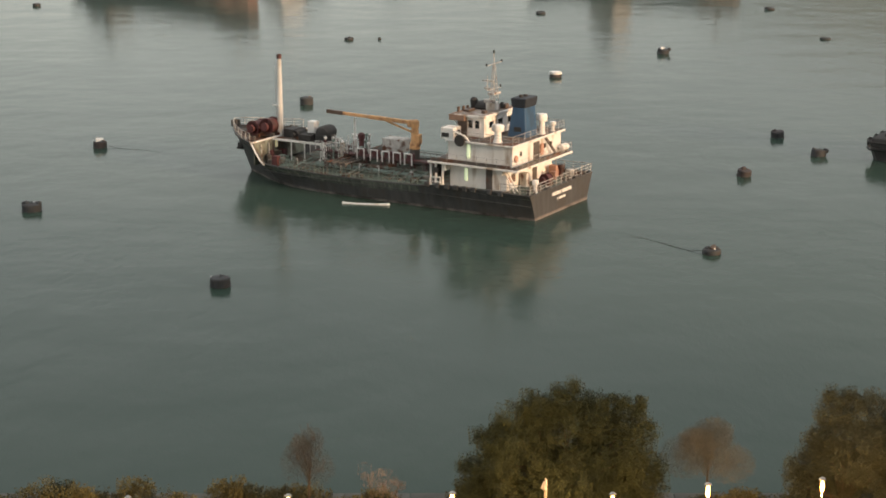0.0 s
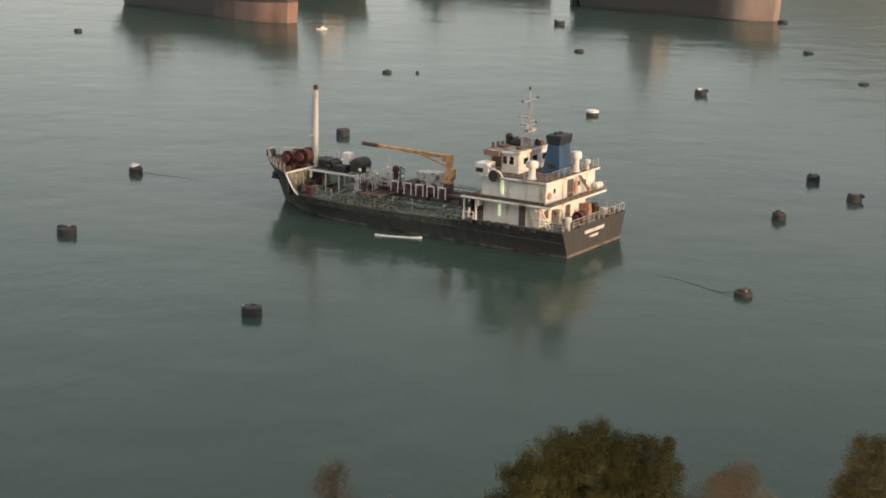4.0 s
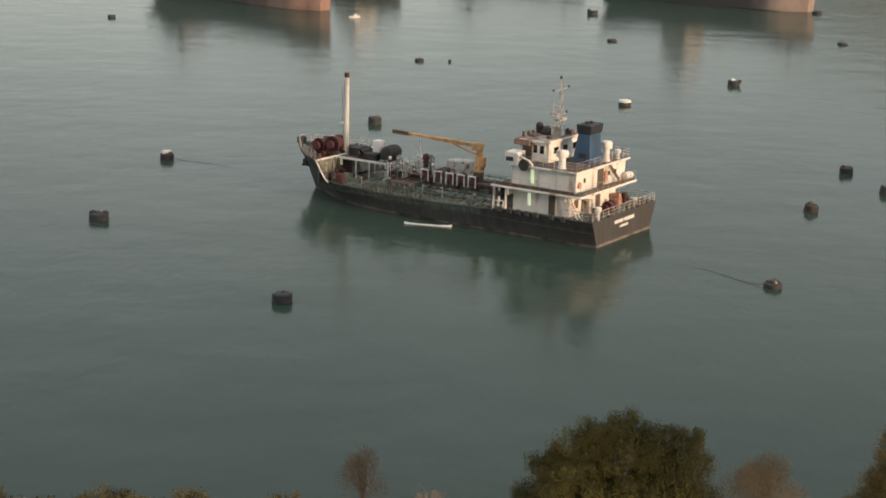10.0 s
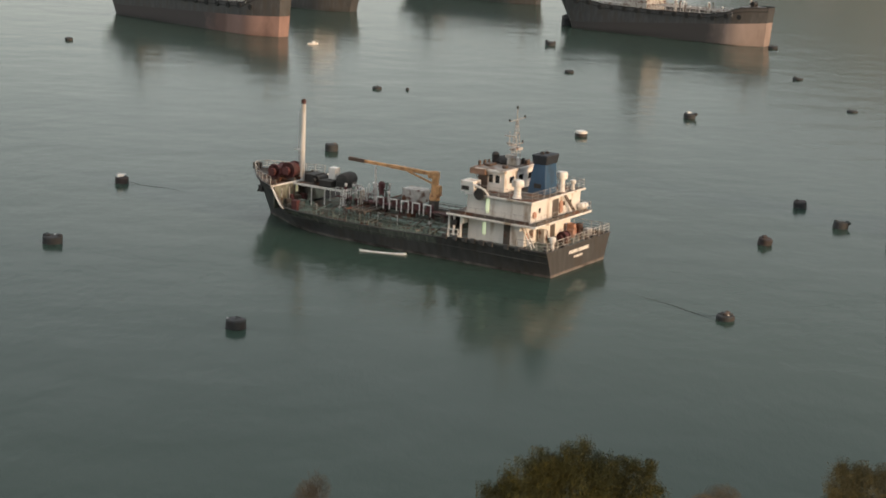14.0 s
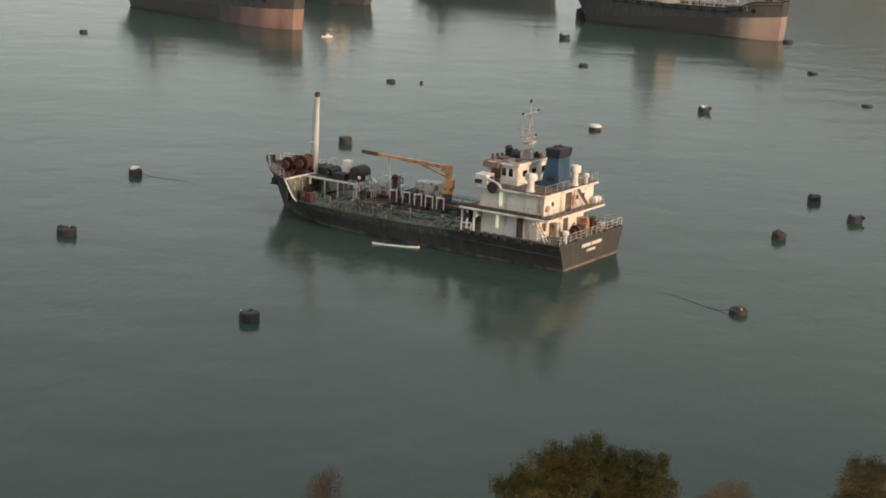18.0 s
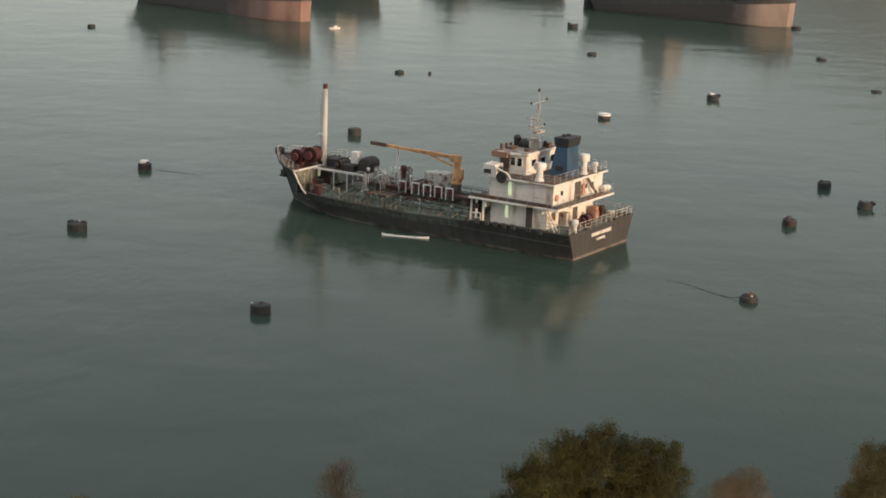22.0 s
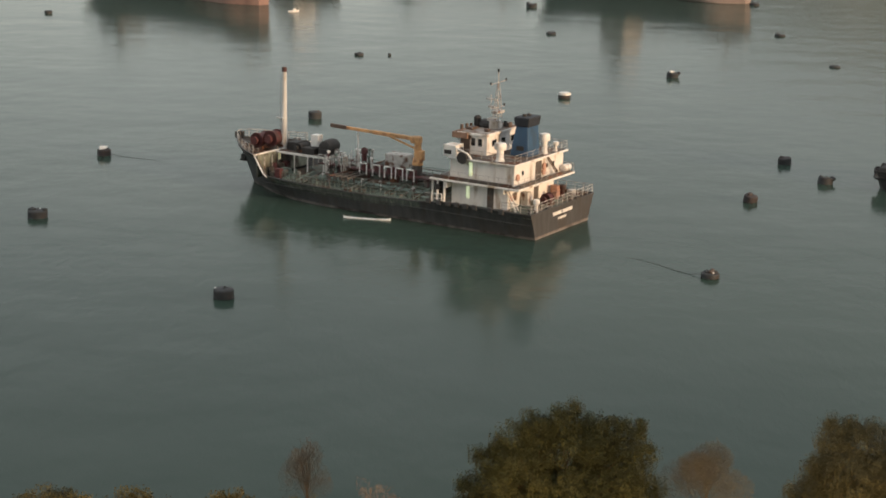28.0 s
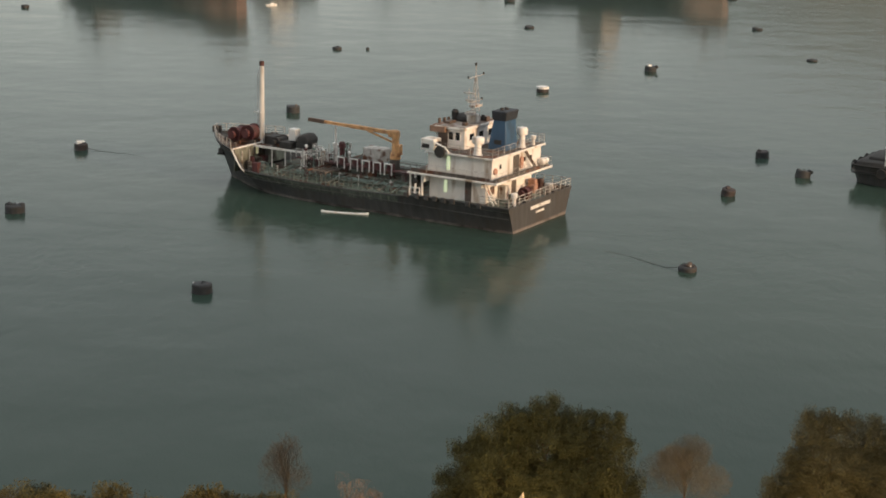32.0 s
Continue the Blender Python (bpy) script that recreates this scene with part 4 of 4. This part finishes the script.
    for k in range(4):
        window(ship, x0 + 1.5 + 1.4 * k, x0 + 2.2 + 1.4 * k, -B * 0.7, 0, top + house_h - 1.3, top + house_h - 0.5, "y", -1)
    fb = bmesh.new()
    lathe(fb, [(1.1, 0), (1.0, 2.6), (1.05, 2.7), (0.9, 3.4)], 16, (x0 + 2.6, 0, top + house_h))
    part("funnel", fb, SOOT, ship)
    mb = bmesh.new()
    lathe(mb, [(0.3, 0), (0.2, 7.5), (0.1, 7.6)], 10, (L - 5, 0, top))
    part("foremast", mb, GREYW, ship)
    boxes("forecastle", HULL, ship, [(L - 6.5, L - 2.0, -B * 0.55, B * 0.55, top - 0.5, top + 0.7)], bevel=0.1)
    winch(ship, L - 4.2, 0, top + 0.7, 0.6, 1.0, SOOT, "")
    return ship


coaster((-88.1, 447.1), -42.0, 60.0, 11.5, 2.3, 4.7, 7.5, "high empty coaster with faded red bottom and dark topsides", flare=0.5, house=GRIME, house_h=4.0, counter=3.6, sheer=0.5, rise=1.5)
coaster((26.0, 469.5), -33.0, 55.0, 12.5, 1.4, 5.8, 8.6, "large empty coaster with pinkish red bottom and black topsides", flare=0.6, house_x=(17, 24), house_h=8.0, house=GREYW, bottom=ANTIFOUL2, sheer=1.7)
coaster((-20.0, 556.0), -33.0, 46.0, 11.5, 1.5, 4.0, 7.0, "dark coaster moored far out", flare=1.5, house=GRIME, house_h=4.0, bottom=HULL)
coaster((-74.5, 505.0), -33.0, 50.0, 12.0, 1.5, 4.0, 7.0, "dark coaster moored behind another", flare=1.5, house_x=(34, 41), bottom=HULL)
coaster((54.8, 219.4), 329.0, 40.0, 11.0, 0.4, 0.6, 2.4, "dark low coaster moored near the tanker", house_h=5.0, counter=0.3, bottom=HULL, full=0.35, covered=True)


# ---- mooring buoys ----
def buoy(at, width, height, body, cap, label, tilt=(0, 0, 0), fittings=True, sink=0.35, band=None, lumps=()):
    ob = thing("mooring_buoy", pose(at[0], at[1], -sink, *tilt), label, "buoy", "mooring buoys")
    r = width / 2
    bm = bmesh.new()
    lathe(bm, [(r * 0.92, -0.3), (r, -0.2), (r, height * 0.45), (r * 1.04, height * 0.47), (r * 1.04, height * 0.53), (r, height * 0.55), (r, height + sink - 0.08), (r * 0.95, height + sink)], 22)
    drum = part("drum", bm, body, ob)
    tm = bmesh.new()
    lathe(tm, [(r * 0.94, height + sink + 0.004), (r * 0.9, height + sink + 0.06), (r * 0.3, height + sink + 0.1)], 22)
    part("top_plate", tm, cap, ob)
    if band:
        wm = bmesh.new()
        lathe(wm, [(r * 0.9, sink + height * 0.62), (r * 1.03, sink + height * 0.63), (r * 1.03, sink + height - 0.03), (r * 0.9, sink + height - 0.02)], 22)
        part("painted_band", wm, band, drum, "clean white band round the top")
    if fittings:
        fm = bmesh.new()
        top = height + sink
        box(fm, -0.1, 0.1, -0.22, 0.22, top, top + 0.14, 0.03)
        for k in range(10):
            a0, a1 = 2 * math.pi * k / 10, 2 * math.pi * (k + 1) / 10
            tube(fm, (0.05, 0.16 * math.cos(a0), top + 0.18 + 0.14 * math.sin(a0)), (0.05, 0.16 * math.cos(a1), top + 0.18 + 0.14 * math.sin(a1)), 0.04, seg=6)
        part("mooring_ring", fm, body, ob)
    rg = random.Random(int(at[1] * 10))
    for x, y, size, paint in lumps:
        lm = bmesh.new()
        bmesh.ops.create_icosphere(lm, subdivisions=2, radius=size, matrix=Matrix.Translation((x * r, y * r, height + sink + 0.2 * size)) @ Matrix.Diagonal((1, 1, rg.uniform(0.8, 1.1), 1)))
        for v in lm.verts:
            v.co += Vector((rg.uniform(-1, 1), rg.uniform(-1, 1), rg.uniform(-1, 1))) * size * 0.16
        part("fouling", lm, paint, drum, "crust of weed and droppings")
    return ob


buoy((-44.7, 188.2), 2.15, 0.72, BUOYD, BUOYD, "black steel drum buoy with a notched fouled top", lumps=[(-0.5, 0, 0.34, BUOYD), (-0.75, 0.1, 0.3, BUOYD), (0.72, 0, 0.32, BUOYD), (0.12, 0.5, 0.16, BUOYW)])
buoy((-20.5, 157.6), 1.9, 0.8, BUOYD, BUOYD, "dark rusty drum buoy floating on its own", lumps=[(-0.85, 0.2, 0.1, BUOYW), (0.55, -0.2, 0.12, GRIME), (0.2, 0.4, 0.16, BUOYD)])
BUOY_A = buoy((-44.3, 224.0), 1.75, 0.74, BUOYR, BUOYR, "dark red drum buoy with a white patch on top", fittings=False, lumps=[(-0.35, 0, 0.46, BUOYW), (0.1, 0.3, 0.42, BUOYW), (0.5, -0.1, 0.24, BUOYD)])
buoy((-19.9, 256.4), 1.95, 0.95, BUOYD, BUOYD, "dark drum buoy behind the tanker", fittings=False, lumps=[(0.45, 0, 0.24, GRIME), (-0.9, 0, 0.08, BUOYD)])
buoy((18.0, 282.0), 1.95, 0.8, BUOYR, WHITE, "dark drum buoy with clean white top", fittings=False, band=WHITE)
buoy((38.3, 308.3), 2.1, 0.8, BUOYD, BUOYD, "dark drum buoy with white patch on top", (4, 5, 0), False, lumps=[(-0.35, 0, 0.34, BUOYW), (0.1, 0.3, 0.24, BUOYW), (0.9, -0.2, 0.34, BUOYD)])
buoy((44.1, 230.6), 1.75, 0.8, BUOYD, BUOYR, "rusty brown drum buoy", (3, -3, 0), False, lumps=[(-0.5, 0, 0.3, BUOYR), (0.6, 0.2, 0.16, BUOYD)])
buoy((46.9, 218.2), 1.9, 0.74, BUOYD, BUOYD, "tilted black drum buoy with broken top", (-8, 9, 0), lumps=[(-0.7, 0, 0.24, BUOYD), (0.75, 0.1, 0.28, BUOYD), (0.95, -0.3, 0.25, BUOYD), (0.2, -0.2, 0.14, GRIME)])
buoy((35.6, 206.2), 1.7, 0.74, BUOYR, BUOYR, "tilted rusty red drum buoy", (6, 8, 0), False, lumps=[(-0.25, 0, 0.36, BUOYR), (0.4, 0.2, 0.2, BUOYR)])
BUOY_B = buoy((26.1, 169.8), 1.85, 0.42, BUOYD, BUOYD, "half-sunk dark buoy with a rope tied to it", fittings=False, lumps=[(0.1, 0, 0.42, GRIME), (-0.4, 0.1, 0.3, BUOYD), (0.5, -0.1, 0.28, BUOYD), (0.2, -0.3, 0.18, BUOYW)])
buoy((18.1, 417.7), 2.5, 0.75, BUOYD, BUOYD, "large dark drum buoy", fittings=False, lumps=[(-0.65, 0, 0.45, BUOYD), (0.75, -0.3, 0.25, BUOYR)])
buoy((20.1, 366.0), 2.0, 0.38, BUOYD, BUOYD, "dark low buoy far out", (5, 0, 0), False, lumps=[(-0.4, 0, 0.22, BUOYD), (0.55, -0.2, 0.16, BUOYD)])
buoy((68.4, 373.2), 2.2, 0.38, BUOYD, BUOYD, "dark low buoy far out", (0, 6, 0), False, lumps=[(-0.4, 0, 0.22, BUOYD), (0.55, -0.2, 0.16, BUOYD)])
buoy((70.4, 326.6), 2.0, 0.28, BUOYD, BUOYD, "dark nearly sunken buoy", fittings=False, lumps=[(-0.3, 0, 0.2, BUOYD)])
buoy((24.3, 469.1), 2.8, 2.0, BUOYD, BUOYD, "large black buoy at a ship's stern", fittings=False, lumps=[(0, 0, 0.9, BUOYD), (-0.5, 0, 0.7, BUOYD), (0.5, 0.1, 0.7, BUOYD)])
buoy((-86.5, 379.2), 1.7, 0.5, BUOYD, BUOYD, "small dark buoy far out", fittings=False, lumps=[(-0.3, 0, 0.16, BUOYD)])
buoy((-17.3, 326.0), 1.7, 0.38, BUOYD, BUOYD, "dark low float far out", fittings=False, lumps=[(0.1, 0, 0.26, BUOYD)])
buoy((-11.7, 326.5), 0.6, 0.35, BUOYD, BUOYD, "tiny dark float far out", fittings=False, sink=0.1)
buoy((73.0, 434.8), 2.4, 0.6, BUOYD, BUOYD, "dark float at a ship's bow", fittings=False, lumps=[(-0.2, 0, 0.3, BUOYD)])


def skiff(at, heading, label):
    ob = thing("skiff", pose(*at, 0, 0, 0, heading), label, "boat")
    bm = bmesh.new()
    rows = []
    for x, y, z in ((-1.1, 0.4, 0.35), (-0.5, 0.5, 0.32), (0.4, 0.46, 0.35), (1.0, 0.2, 0.42), (1.3, 0.03, 0.5)):
        rows.append([bm.verts.new(p) for p in ((x, -y, z), (x, -y * 0.7, -0.1), (x, y * 0.7, -0.1), (x, y, z), (x, y * 0.85, z), (x, 0, 0.15), (x, -y * 0.85, z))])
    for p, q in zip(rows, rows[1:]):
        for i in range(7):
            bm.faces.new((p[i], p[(i + 1) % 7], q[(i + 1) % 7], q[i]))
    bm.faces.new(rows[0]), bm.faces.new(rows[-1][::-1])
    part("boat_hull", bm, WHITE, ob)
    boxes("cabin", WHITE, ob, [(-0.1, 0.6, -0.3, 0.3, 0.25, 0.75)], "white cabin top", bevel=0.1)
    return ob


skiff((-35.6, 394.0), 20, "small boat with white cabin far out")


def floating_rope(owner, points, r=0.07):
    bm = bmesh.new()
    pts = [Vector(p) for p in points]
    for a, b in zip(pts, pts[1:]):
        n = 5
        for i in range(n):
            tube(bm, a.lerp(b, i / n), a.lerp(b, (i + 1) / n), r, seg=6)
    return part("mooring_rope", bm, ROPE, owner, "wet floating mooring rope")


floating_rope(BUOY_B, [(-0.8, 0.3, 0.6), (-2.0, 1.0, 0.37), (-3.4, 2.7, 0.365), (-4.8, 4.7, 0.36), (-6.2, 6.3, 0.355), (-7.8, 7.4, 0.34)], 0.022)
floating_rope(BUOY_A, [(0.8, 0.0, 0.6), (2.4, -0.6, 0.36), (4.2, -1.4, 0.36), (6.2, -2.0, 0.35), (9.5, -4.5, 0.33)], 0.022)


# ---- trees, shrubs and lamps on the shore ----
def leaves(name, blobs, count, size, material, parent, seed, label=""):
    """A crown of many small leaves gathered in clumps on the shells of overlapping blobs."""
    rg = np.random.RandomState(seed)
    w = np.array([b[3] ** 2 for b in blobs])
    clumps = max(30, count // 100)
    each_n = count // clumps
    pick = np.array(blobs)[rg.choice(len(blobs), clumps, p=w / w.sum())]
    d = rg.normal(size=(clumps, 3))
    d /= np.linalg.norm(d, axis=1)[:, None]
    centre = pick[:, :3] + d * (pick[:, 3] * rg.uniform(0.2, 1.0, clumps) ** 0.6 * 1.05)[:, None]
    spread = np.repeat(rg.uniform(0.14, 0.34, clumps), each_n)[:, None]
    p = np.repeat(centre, each_n, axis=0) + np.clip(rg.normal(size=(clumps * each_n, 3)), -1.15, 1.15) * spread
    a, b = rg.normal(size=p.shape), rg.normal(size=p.shape)
    a /= np.linalg.norm(a, axis=1)[:, None]
    b -= a * (a * b).sum(1)[:, None]
    b /= np.linalg.norm(b, axis=1)[:, None]
    s = size * rg.uniform(0.6, 1.4, len(p))[:, None]
    verts = np.stack((p - a * s, p + b * s * 0.5, p + a * s, p - b * s * 0.5), axis=1).reshape(-1, 3)
    me = bpy.data.meshes.new(name)
    me.from_pydata(verts.tolist(), [], np.arange(len(verts)).reshape(-1, 4).tolist())
    me.materials.append(material)
    ob = new(name, me)
    ob.parent = parent
    if label:
        ob["label"] = label
    return ob


def limbs(parent, material, base, tips, r0, seed):
    """A tapered trunk with branching limbs that reach towards the crown's blobs."""
    rg = random.Random(seed)
    bm = bmesh.new()
    fork = Vector(base) + Vector((rg.uniform(-0.2, 0.2), rg.uniform(-0.2, 0.2), (min(t[2] for t in tips) - base[2]) * 0.75))
    tube(bm, base, fork, r0, r0 * 0.7, seg=12)
    tube(bm, Vector(base) - Vector((0, 0, 0.3)), Vector(base) + Vector((0, 0, 0.5)), r0 * 1.5, r0, seg=12)
    part("trunk", bm, material, parent)
    lm = bmesh.new()
    for t in tips:
        t = Vector(t)
        mid = fork.lerp(t, 0.5) + Vector((rg.uniform(-0.5, 0.5), rg.uniform(-0.5, 0.5), rg.uniform(0, 0.5)))
        tube(lm, fork, mid, r0 * 0.5, r0 * 0.32, seg=8)
        tube(lm, mid, t, r0 * 0.32, r0 * 0.1, seg=7)
        for k in range(4):
            e = mid.lerp(t, rg.uniform(0.1, 0.9)) + Vector((rg.uniform(-0.9, 0.9), rg.uniform(-0.9, 0.9), rg.uniform(-0.2, 0.7)))
            tube(lm, mid.lerp(t, 0.2 * k), e, r0 * 0.15, r0 * 0.04, seg=5)
    part("limb_crown", lm, material, parent)


def tree(at, blobs, count, size, material, label, seed, r0=0.35):
    ob = thing("tree", pose(at[0], at[1], 2.5), label, "tree", "shore trees")
    rel = [(x - at[0], y - at[1], z - 2.5, r) for x, y, z, r in blobs]
    limbs(ob, BARK, (0, 0, 0), [(x * 0.85, y * 0.85, z * 0.84) for x, y, z, r in rel if r > 0.6], r0, seed)
    leaves("crown", rel, count, size, material, ob, seed)
    return ob


tree((6.8, 97.0), [(6.5, 97.0, 10.75, 0.45), (7.5, 97.0, 10.85, 0.42), (5.1, 97.0, 10.20, 0.42), (8.4, 97.0, 10.20, 0.40), (9.6, 97.0, 10.00, 0.42), (11.4, 97.0, 9.80, 0.42), (10.4, 97.0, 9.95, 0.35), (12.0, 97.0, 8.20, 0.50), (2.1, 97.0, 7.90, 0.45), (3.2, 97.0, 8.50, 0.50), (12.5, 97.0, 6.00, 0.55), (1.3, 97.0, 6.10, 0.45),
                   (7.0, 97.0, 9.75, 1.10), (5.4, 97.0, 9.35, 1.15), (8.9, 97.0, 9.05, 1.30), (10.7, 97.0, 8.80, 1.20), (10.9, 97.0, 6.90, 1.30), (4.1, 97.0, 8.80, 1.10), (3.2, 97.0, 7.20, 1.25), (2.5, 97.0, 5.80, 1.25), (11.6, 97.0, 4.90, 1.30),
                   (1.9, 97.0, 4.30, 1.30), (7.2, 97.4, 7.60, 2.70), (4.8, 96.4, 6.20, 2.40), (9.4, 96.4, 6.00, 2.40), (7.2, 95.0, 5.40, 2.40), (5.1, 98.6, 5.20, 2.20), (9.2, 98.6, 5.20, 2.20)],
     420000, 0.042, LEAF, "broad dark green tree with a dense rounded crown", 11, 0.42)
tree((23.4, 97.5), [(22.4, 97.5, 10.25, 0.40), (23.5, 97.5, 10.15, 0.42), (24.9, 97.5, 10.05, 0.40), (21.5, 97.5, 7.55, 0.45), (20.3, 97.0, 6.20, 0.40), (26.3, 97.5, 9.95, 0.40),
                    (22.7, 97.5, 9.25, 1.10), (24.2, 97.5, 9.05, 1.20), (26.2, 97.5, 8.85, 1.30), (22.3, 97.5, 7.35, 1.10), (23.9, 96.6, 7.05, 1.90), (26.2, 96.8, 6.60, 2.00), (21.7, 97.5, 5.90, 1.20), (23.1, 98.3, 5.20, 1.90),
                    (20.6, 97.0, 5.30, 0.70), (21.1, 97.2, 4.40, 1.00), (25.2, 98.5, 5.00, 2.00), (28.0, 97.5, 7.00, 1.80)],
     240000, 0.04, LEAFO, "olive green tree with a looser crown", 12, 0.36)


def bare_tree(at, top, spread, label, seed, twigs=17000, paint=None):
    """A thin tree of fine reddish twigs with hardly a leaf."""
    ob = thing("bare_tree", pose(at[0], at[1], 2.5), label, "tree", "shore trees")
    rg = random.Random(seed)
    tm = bmesh.new()
    tube(tm, (0, 0, -0.2), (0.1, 0, (top - 2.5) * 0.5), 0.08, 0.05, seg=8)
    part("trunk", tm, BARK, ob)
    bm = bmesh.new()
    for k in range(26):
        z0 = (top - 2.5) * rg.uniform(0.35, 0.6)
        a = rg.uniform(0, 2 * math.pi)
        tipz = (top - 2.5) * rg.uniform(0.62, 1.0)
        rr = spread * rg.uniform(0.2, 1.0) * (1.25 - 0.55 * tipz / (top - 2.5))
        p0, p1 = Vector((0.1, 0, z0)), Vector((rr * math.cos(a), rr * math.sin(a), tipz))
        tube(bm, p0, p1, 0.014, 0.006, seg=5)
        for j in range(6):
            q = p0.lerp(p1, rg.uniform(0.3, 1))
            tube(bm, q, q + Vector((rg.uniform(-0.5, 0.5), rg.uniform(-0.5, 0.5), rg.uniform(0.1, 0.7))), 0.008, 0.004, seg=4)
    part("branchwork", bm, paint or TWIG, ob)
    nr = np.random.RandomState(seed)
    h = top - 2.5
    d = nr.normal(size=(twigs, 3))
    d *= (nr.uniform(0, 1, twigs) ** 0.42 / np.linalg.norm(d, axis=1))[:, None]
    lobes = np.array([(0, 0, 0.68, 0.85), (-0.5, 0.2, 0.6, 0.7), (0.55, -0.2, 0.58, 0.65), (0.2, 0.3, 0.82, 0.5), (-0.3, -0.2, 0.8, 0.45)])[nr.choice(5, twigs)]
    p = lobes[:, :3] * np.array((spread, spread, h)) + d * lobes[:, 3:] * np.array((spread, spread, h * 0.28))
    way = d + nr.normal(size=(twigs, 3)) * 0.5 + np.array((0, 0, 0.6))
    way /= np.linalg.norm(way, axis=1)[:, None]
    side = np.cross(way, nr.normal(size=(twigs, 3)))
    side *= 0.0042 / np.linalg.norm(side, axis=1)[:, None]
    tip = p + way * nr.uniform(0.08, 0.3, twigs)[:, None]
    verts = np.stack((p - side, p + side, tip), axis=1).reshape(-1, 3)
    me = bpy.data.meshes.new("twig_crown")
    me.from_pydata(verts.tolist(), [], np.arange(len(verts)).reshape(-1, 3).tolist())
    me.materials.append(paint or TWIG)
    shared("twig_crown", me, ob, Matrix())
    return ob


bare_tree((-7.9, 97.0), 8.5, 1.35, "thin bare reddish tree", 21, 10500)
# twigs made dense and pale to carry the warm haze round the lamp
bare_tree((15.4, 97.5), 8.8, 2.3, "bare brown tree with dense fine twigs beside a lamp", 22, 36000, TWIGGLOW)


def shrub(at, blobs, count, size, material, label, seed):
    ob = thing("shrub", pose(at[0], at[1], 2.5), label, "shrub", "shore shrubs")
    rg = random.Random(seed)
    sm = bmesh.new()
    for x, y, z, r in blobs:
        tube(sm, (x * 0.3, y * 0.3, -0.1), (x, y, z), 0.05, 0.02, seg=5)
    part("stems", sm, BARK, ob)
    leaves("foliage", blobs, count, size, material, ob, seed)
    return ob


shrub((-3.5, 97.0), [(0, 0, 2.6, 0.7), (-0.9, 0, 2.9, 0.5), (0.9, 0.2, 2.3, 0.7), (0.2, 0, 1.4, 1.0)], 3000, 0.035, BLOSSOM, "shrub covered in pale pink blossom", 31)
for k in range(62):
    x = -42 + 1.4 * k
    rg = random.Random(400 + k)
    h = rg.uniform(1.1, 2.3) if x < -4 else rg.uniform(0.9, 1.7)
    shrub((x + rg.uniform(-0.5, 0.5), 97.6 + rg.uniform(-1.2, 1.6)), [(0, 0, h * 0.6, h * 0.4), (-0.9, 0, h * 0.5, h * 0.32), (0.9, 0.2, h * 0.4, h * 0.35), (0.3, -0.3, h * 0.85, h * 0.25), (-0.5, 0.1, h * 0.75, h * 0.25)],
          4200, 0.06, HEDGE if rg.random() < 0.6 else LEAFO, "yellow-green shrub on the shore", 500 + k)


def street_lamp(x, y, top, group="street lamps"):
    ob = thing("street_lamp", pose(x, y, 2.5), "lit street lamp on a steel pole", "street lamp", group)
    h = top - 2.5
    bm = bmesh.new()
    lathe(bm, [(0.16, 0), (0.14, 0.5), (0.075, 0.55), (0.055, h - 0.4)], 12)
    part("pole", bm, GALV, ob)
    gm = bmesh.new()
    lathe(gm, [(0.06, h - 0.36), (0.1, h - 0.28), (0.11, h), (0.1, h + 0.28), (0.05, h + 0.36)], 12)
    part("lantern", gm, LAMPGLOW, ob, "glowing warm lantern", smooth=True)
    bulb = new("lamp_light", bpy.data.lights.new("lamp_light", "POINT"))
    bulb.data.energy, bulb.data.color, bulb.data.shadow_soft_size = 1700, (1.0, 0.58, 0.24), 0.12
    bulb.location = (x, y - 0.35, top)
    cm = bmesh.new()
    lathe(cm, [(0.08, h + 0.36), (0.2, h + 0.38), (0.1, h + 0.48)], 12)
    part("lantern_cap", cm, GALV, ob)
    return ob


for x, top in ((14.2, 7.75), (20.3, 8.05), (9.1, 7.2), (0.5, 7.25), (-8.3, 7.1), (-16.9, 7.0), (-25.5, 7.1), (28.5, 7.9)):
    street_lamp(x, 89.0, top)


def flagpole():
    ob = thing("flagpole", pose(5.5, 89.0, 2.5), "white flagpole with a small furled white flag", "flagpole")
    bm = bmesh.new()
    lathe(bm, [(0.09, 0), (0.07, 5.7), (0.02, 6.0)], 10)
    part("pole", bm, WHITE, ob)
    fm = bmesh.new()
    lathe(fm, [(0.02, 5.3), (0.16, 5.4), (0.13, 5.55), (0.04, 5.8)], 8, (-0.09, 0, 0))
    part("flag", fm, WHITE, ob, smooth=True)


flagpole()


# ---- what moves: the tanker creeps ahead on its moorings and draws its tethered buoys along ----
def motions():
    ahead = Vector((math.cos(radians(HEADING)), math.sin(radians(HEADING)), 0))
    creep = [(0.0, -0.44), (3.0, -0.36), (6.5, -0.25), (9.0, -0.18), (13.0, -0.10), (16.5, -0.03), (19.0, 0.0), (23.0, 0.07), (27.0, 0.13), (29.0, 0.2), (32.0, 0.25)]
    for ob in (TANKER, CANOE, BUOY_A, BUOY_B):
        home = ob.matrix_basis.copy()
        walk(ob, [(t, Matrix.Translation(ahead * d) @ home) for t, d in creep])
    walk(WATER_SHEET, [(t, Matrix.Translation((-0.06 * t, 0, 0))) for t in (0.0, 16.0, 32.0)])


motions()
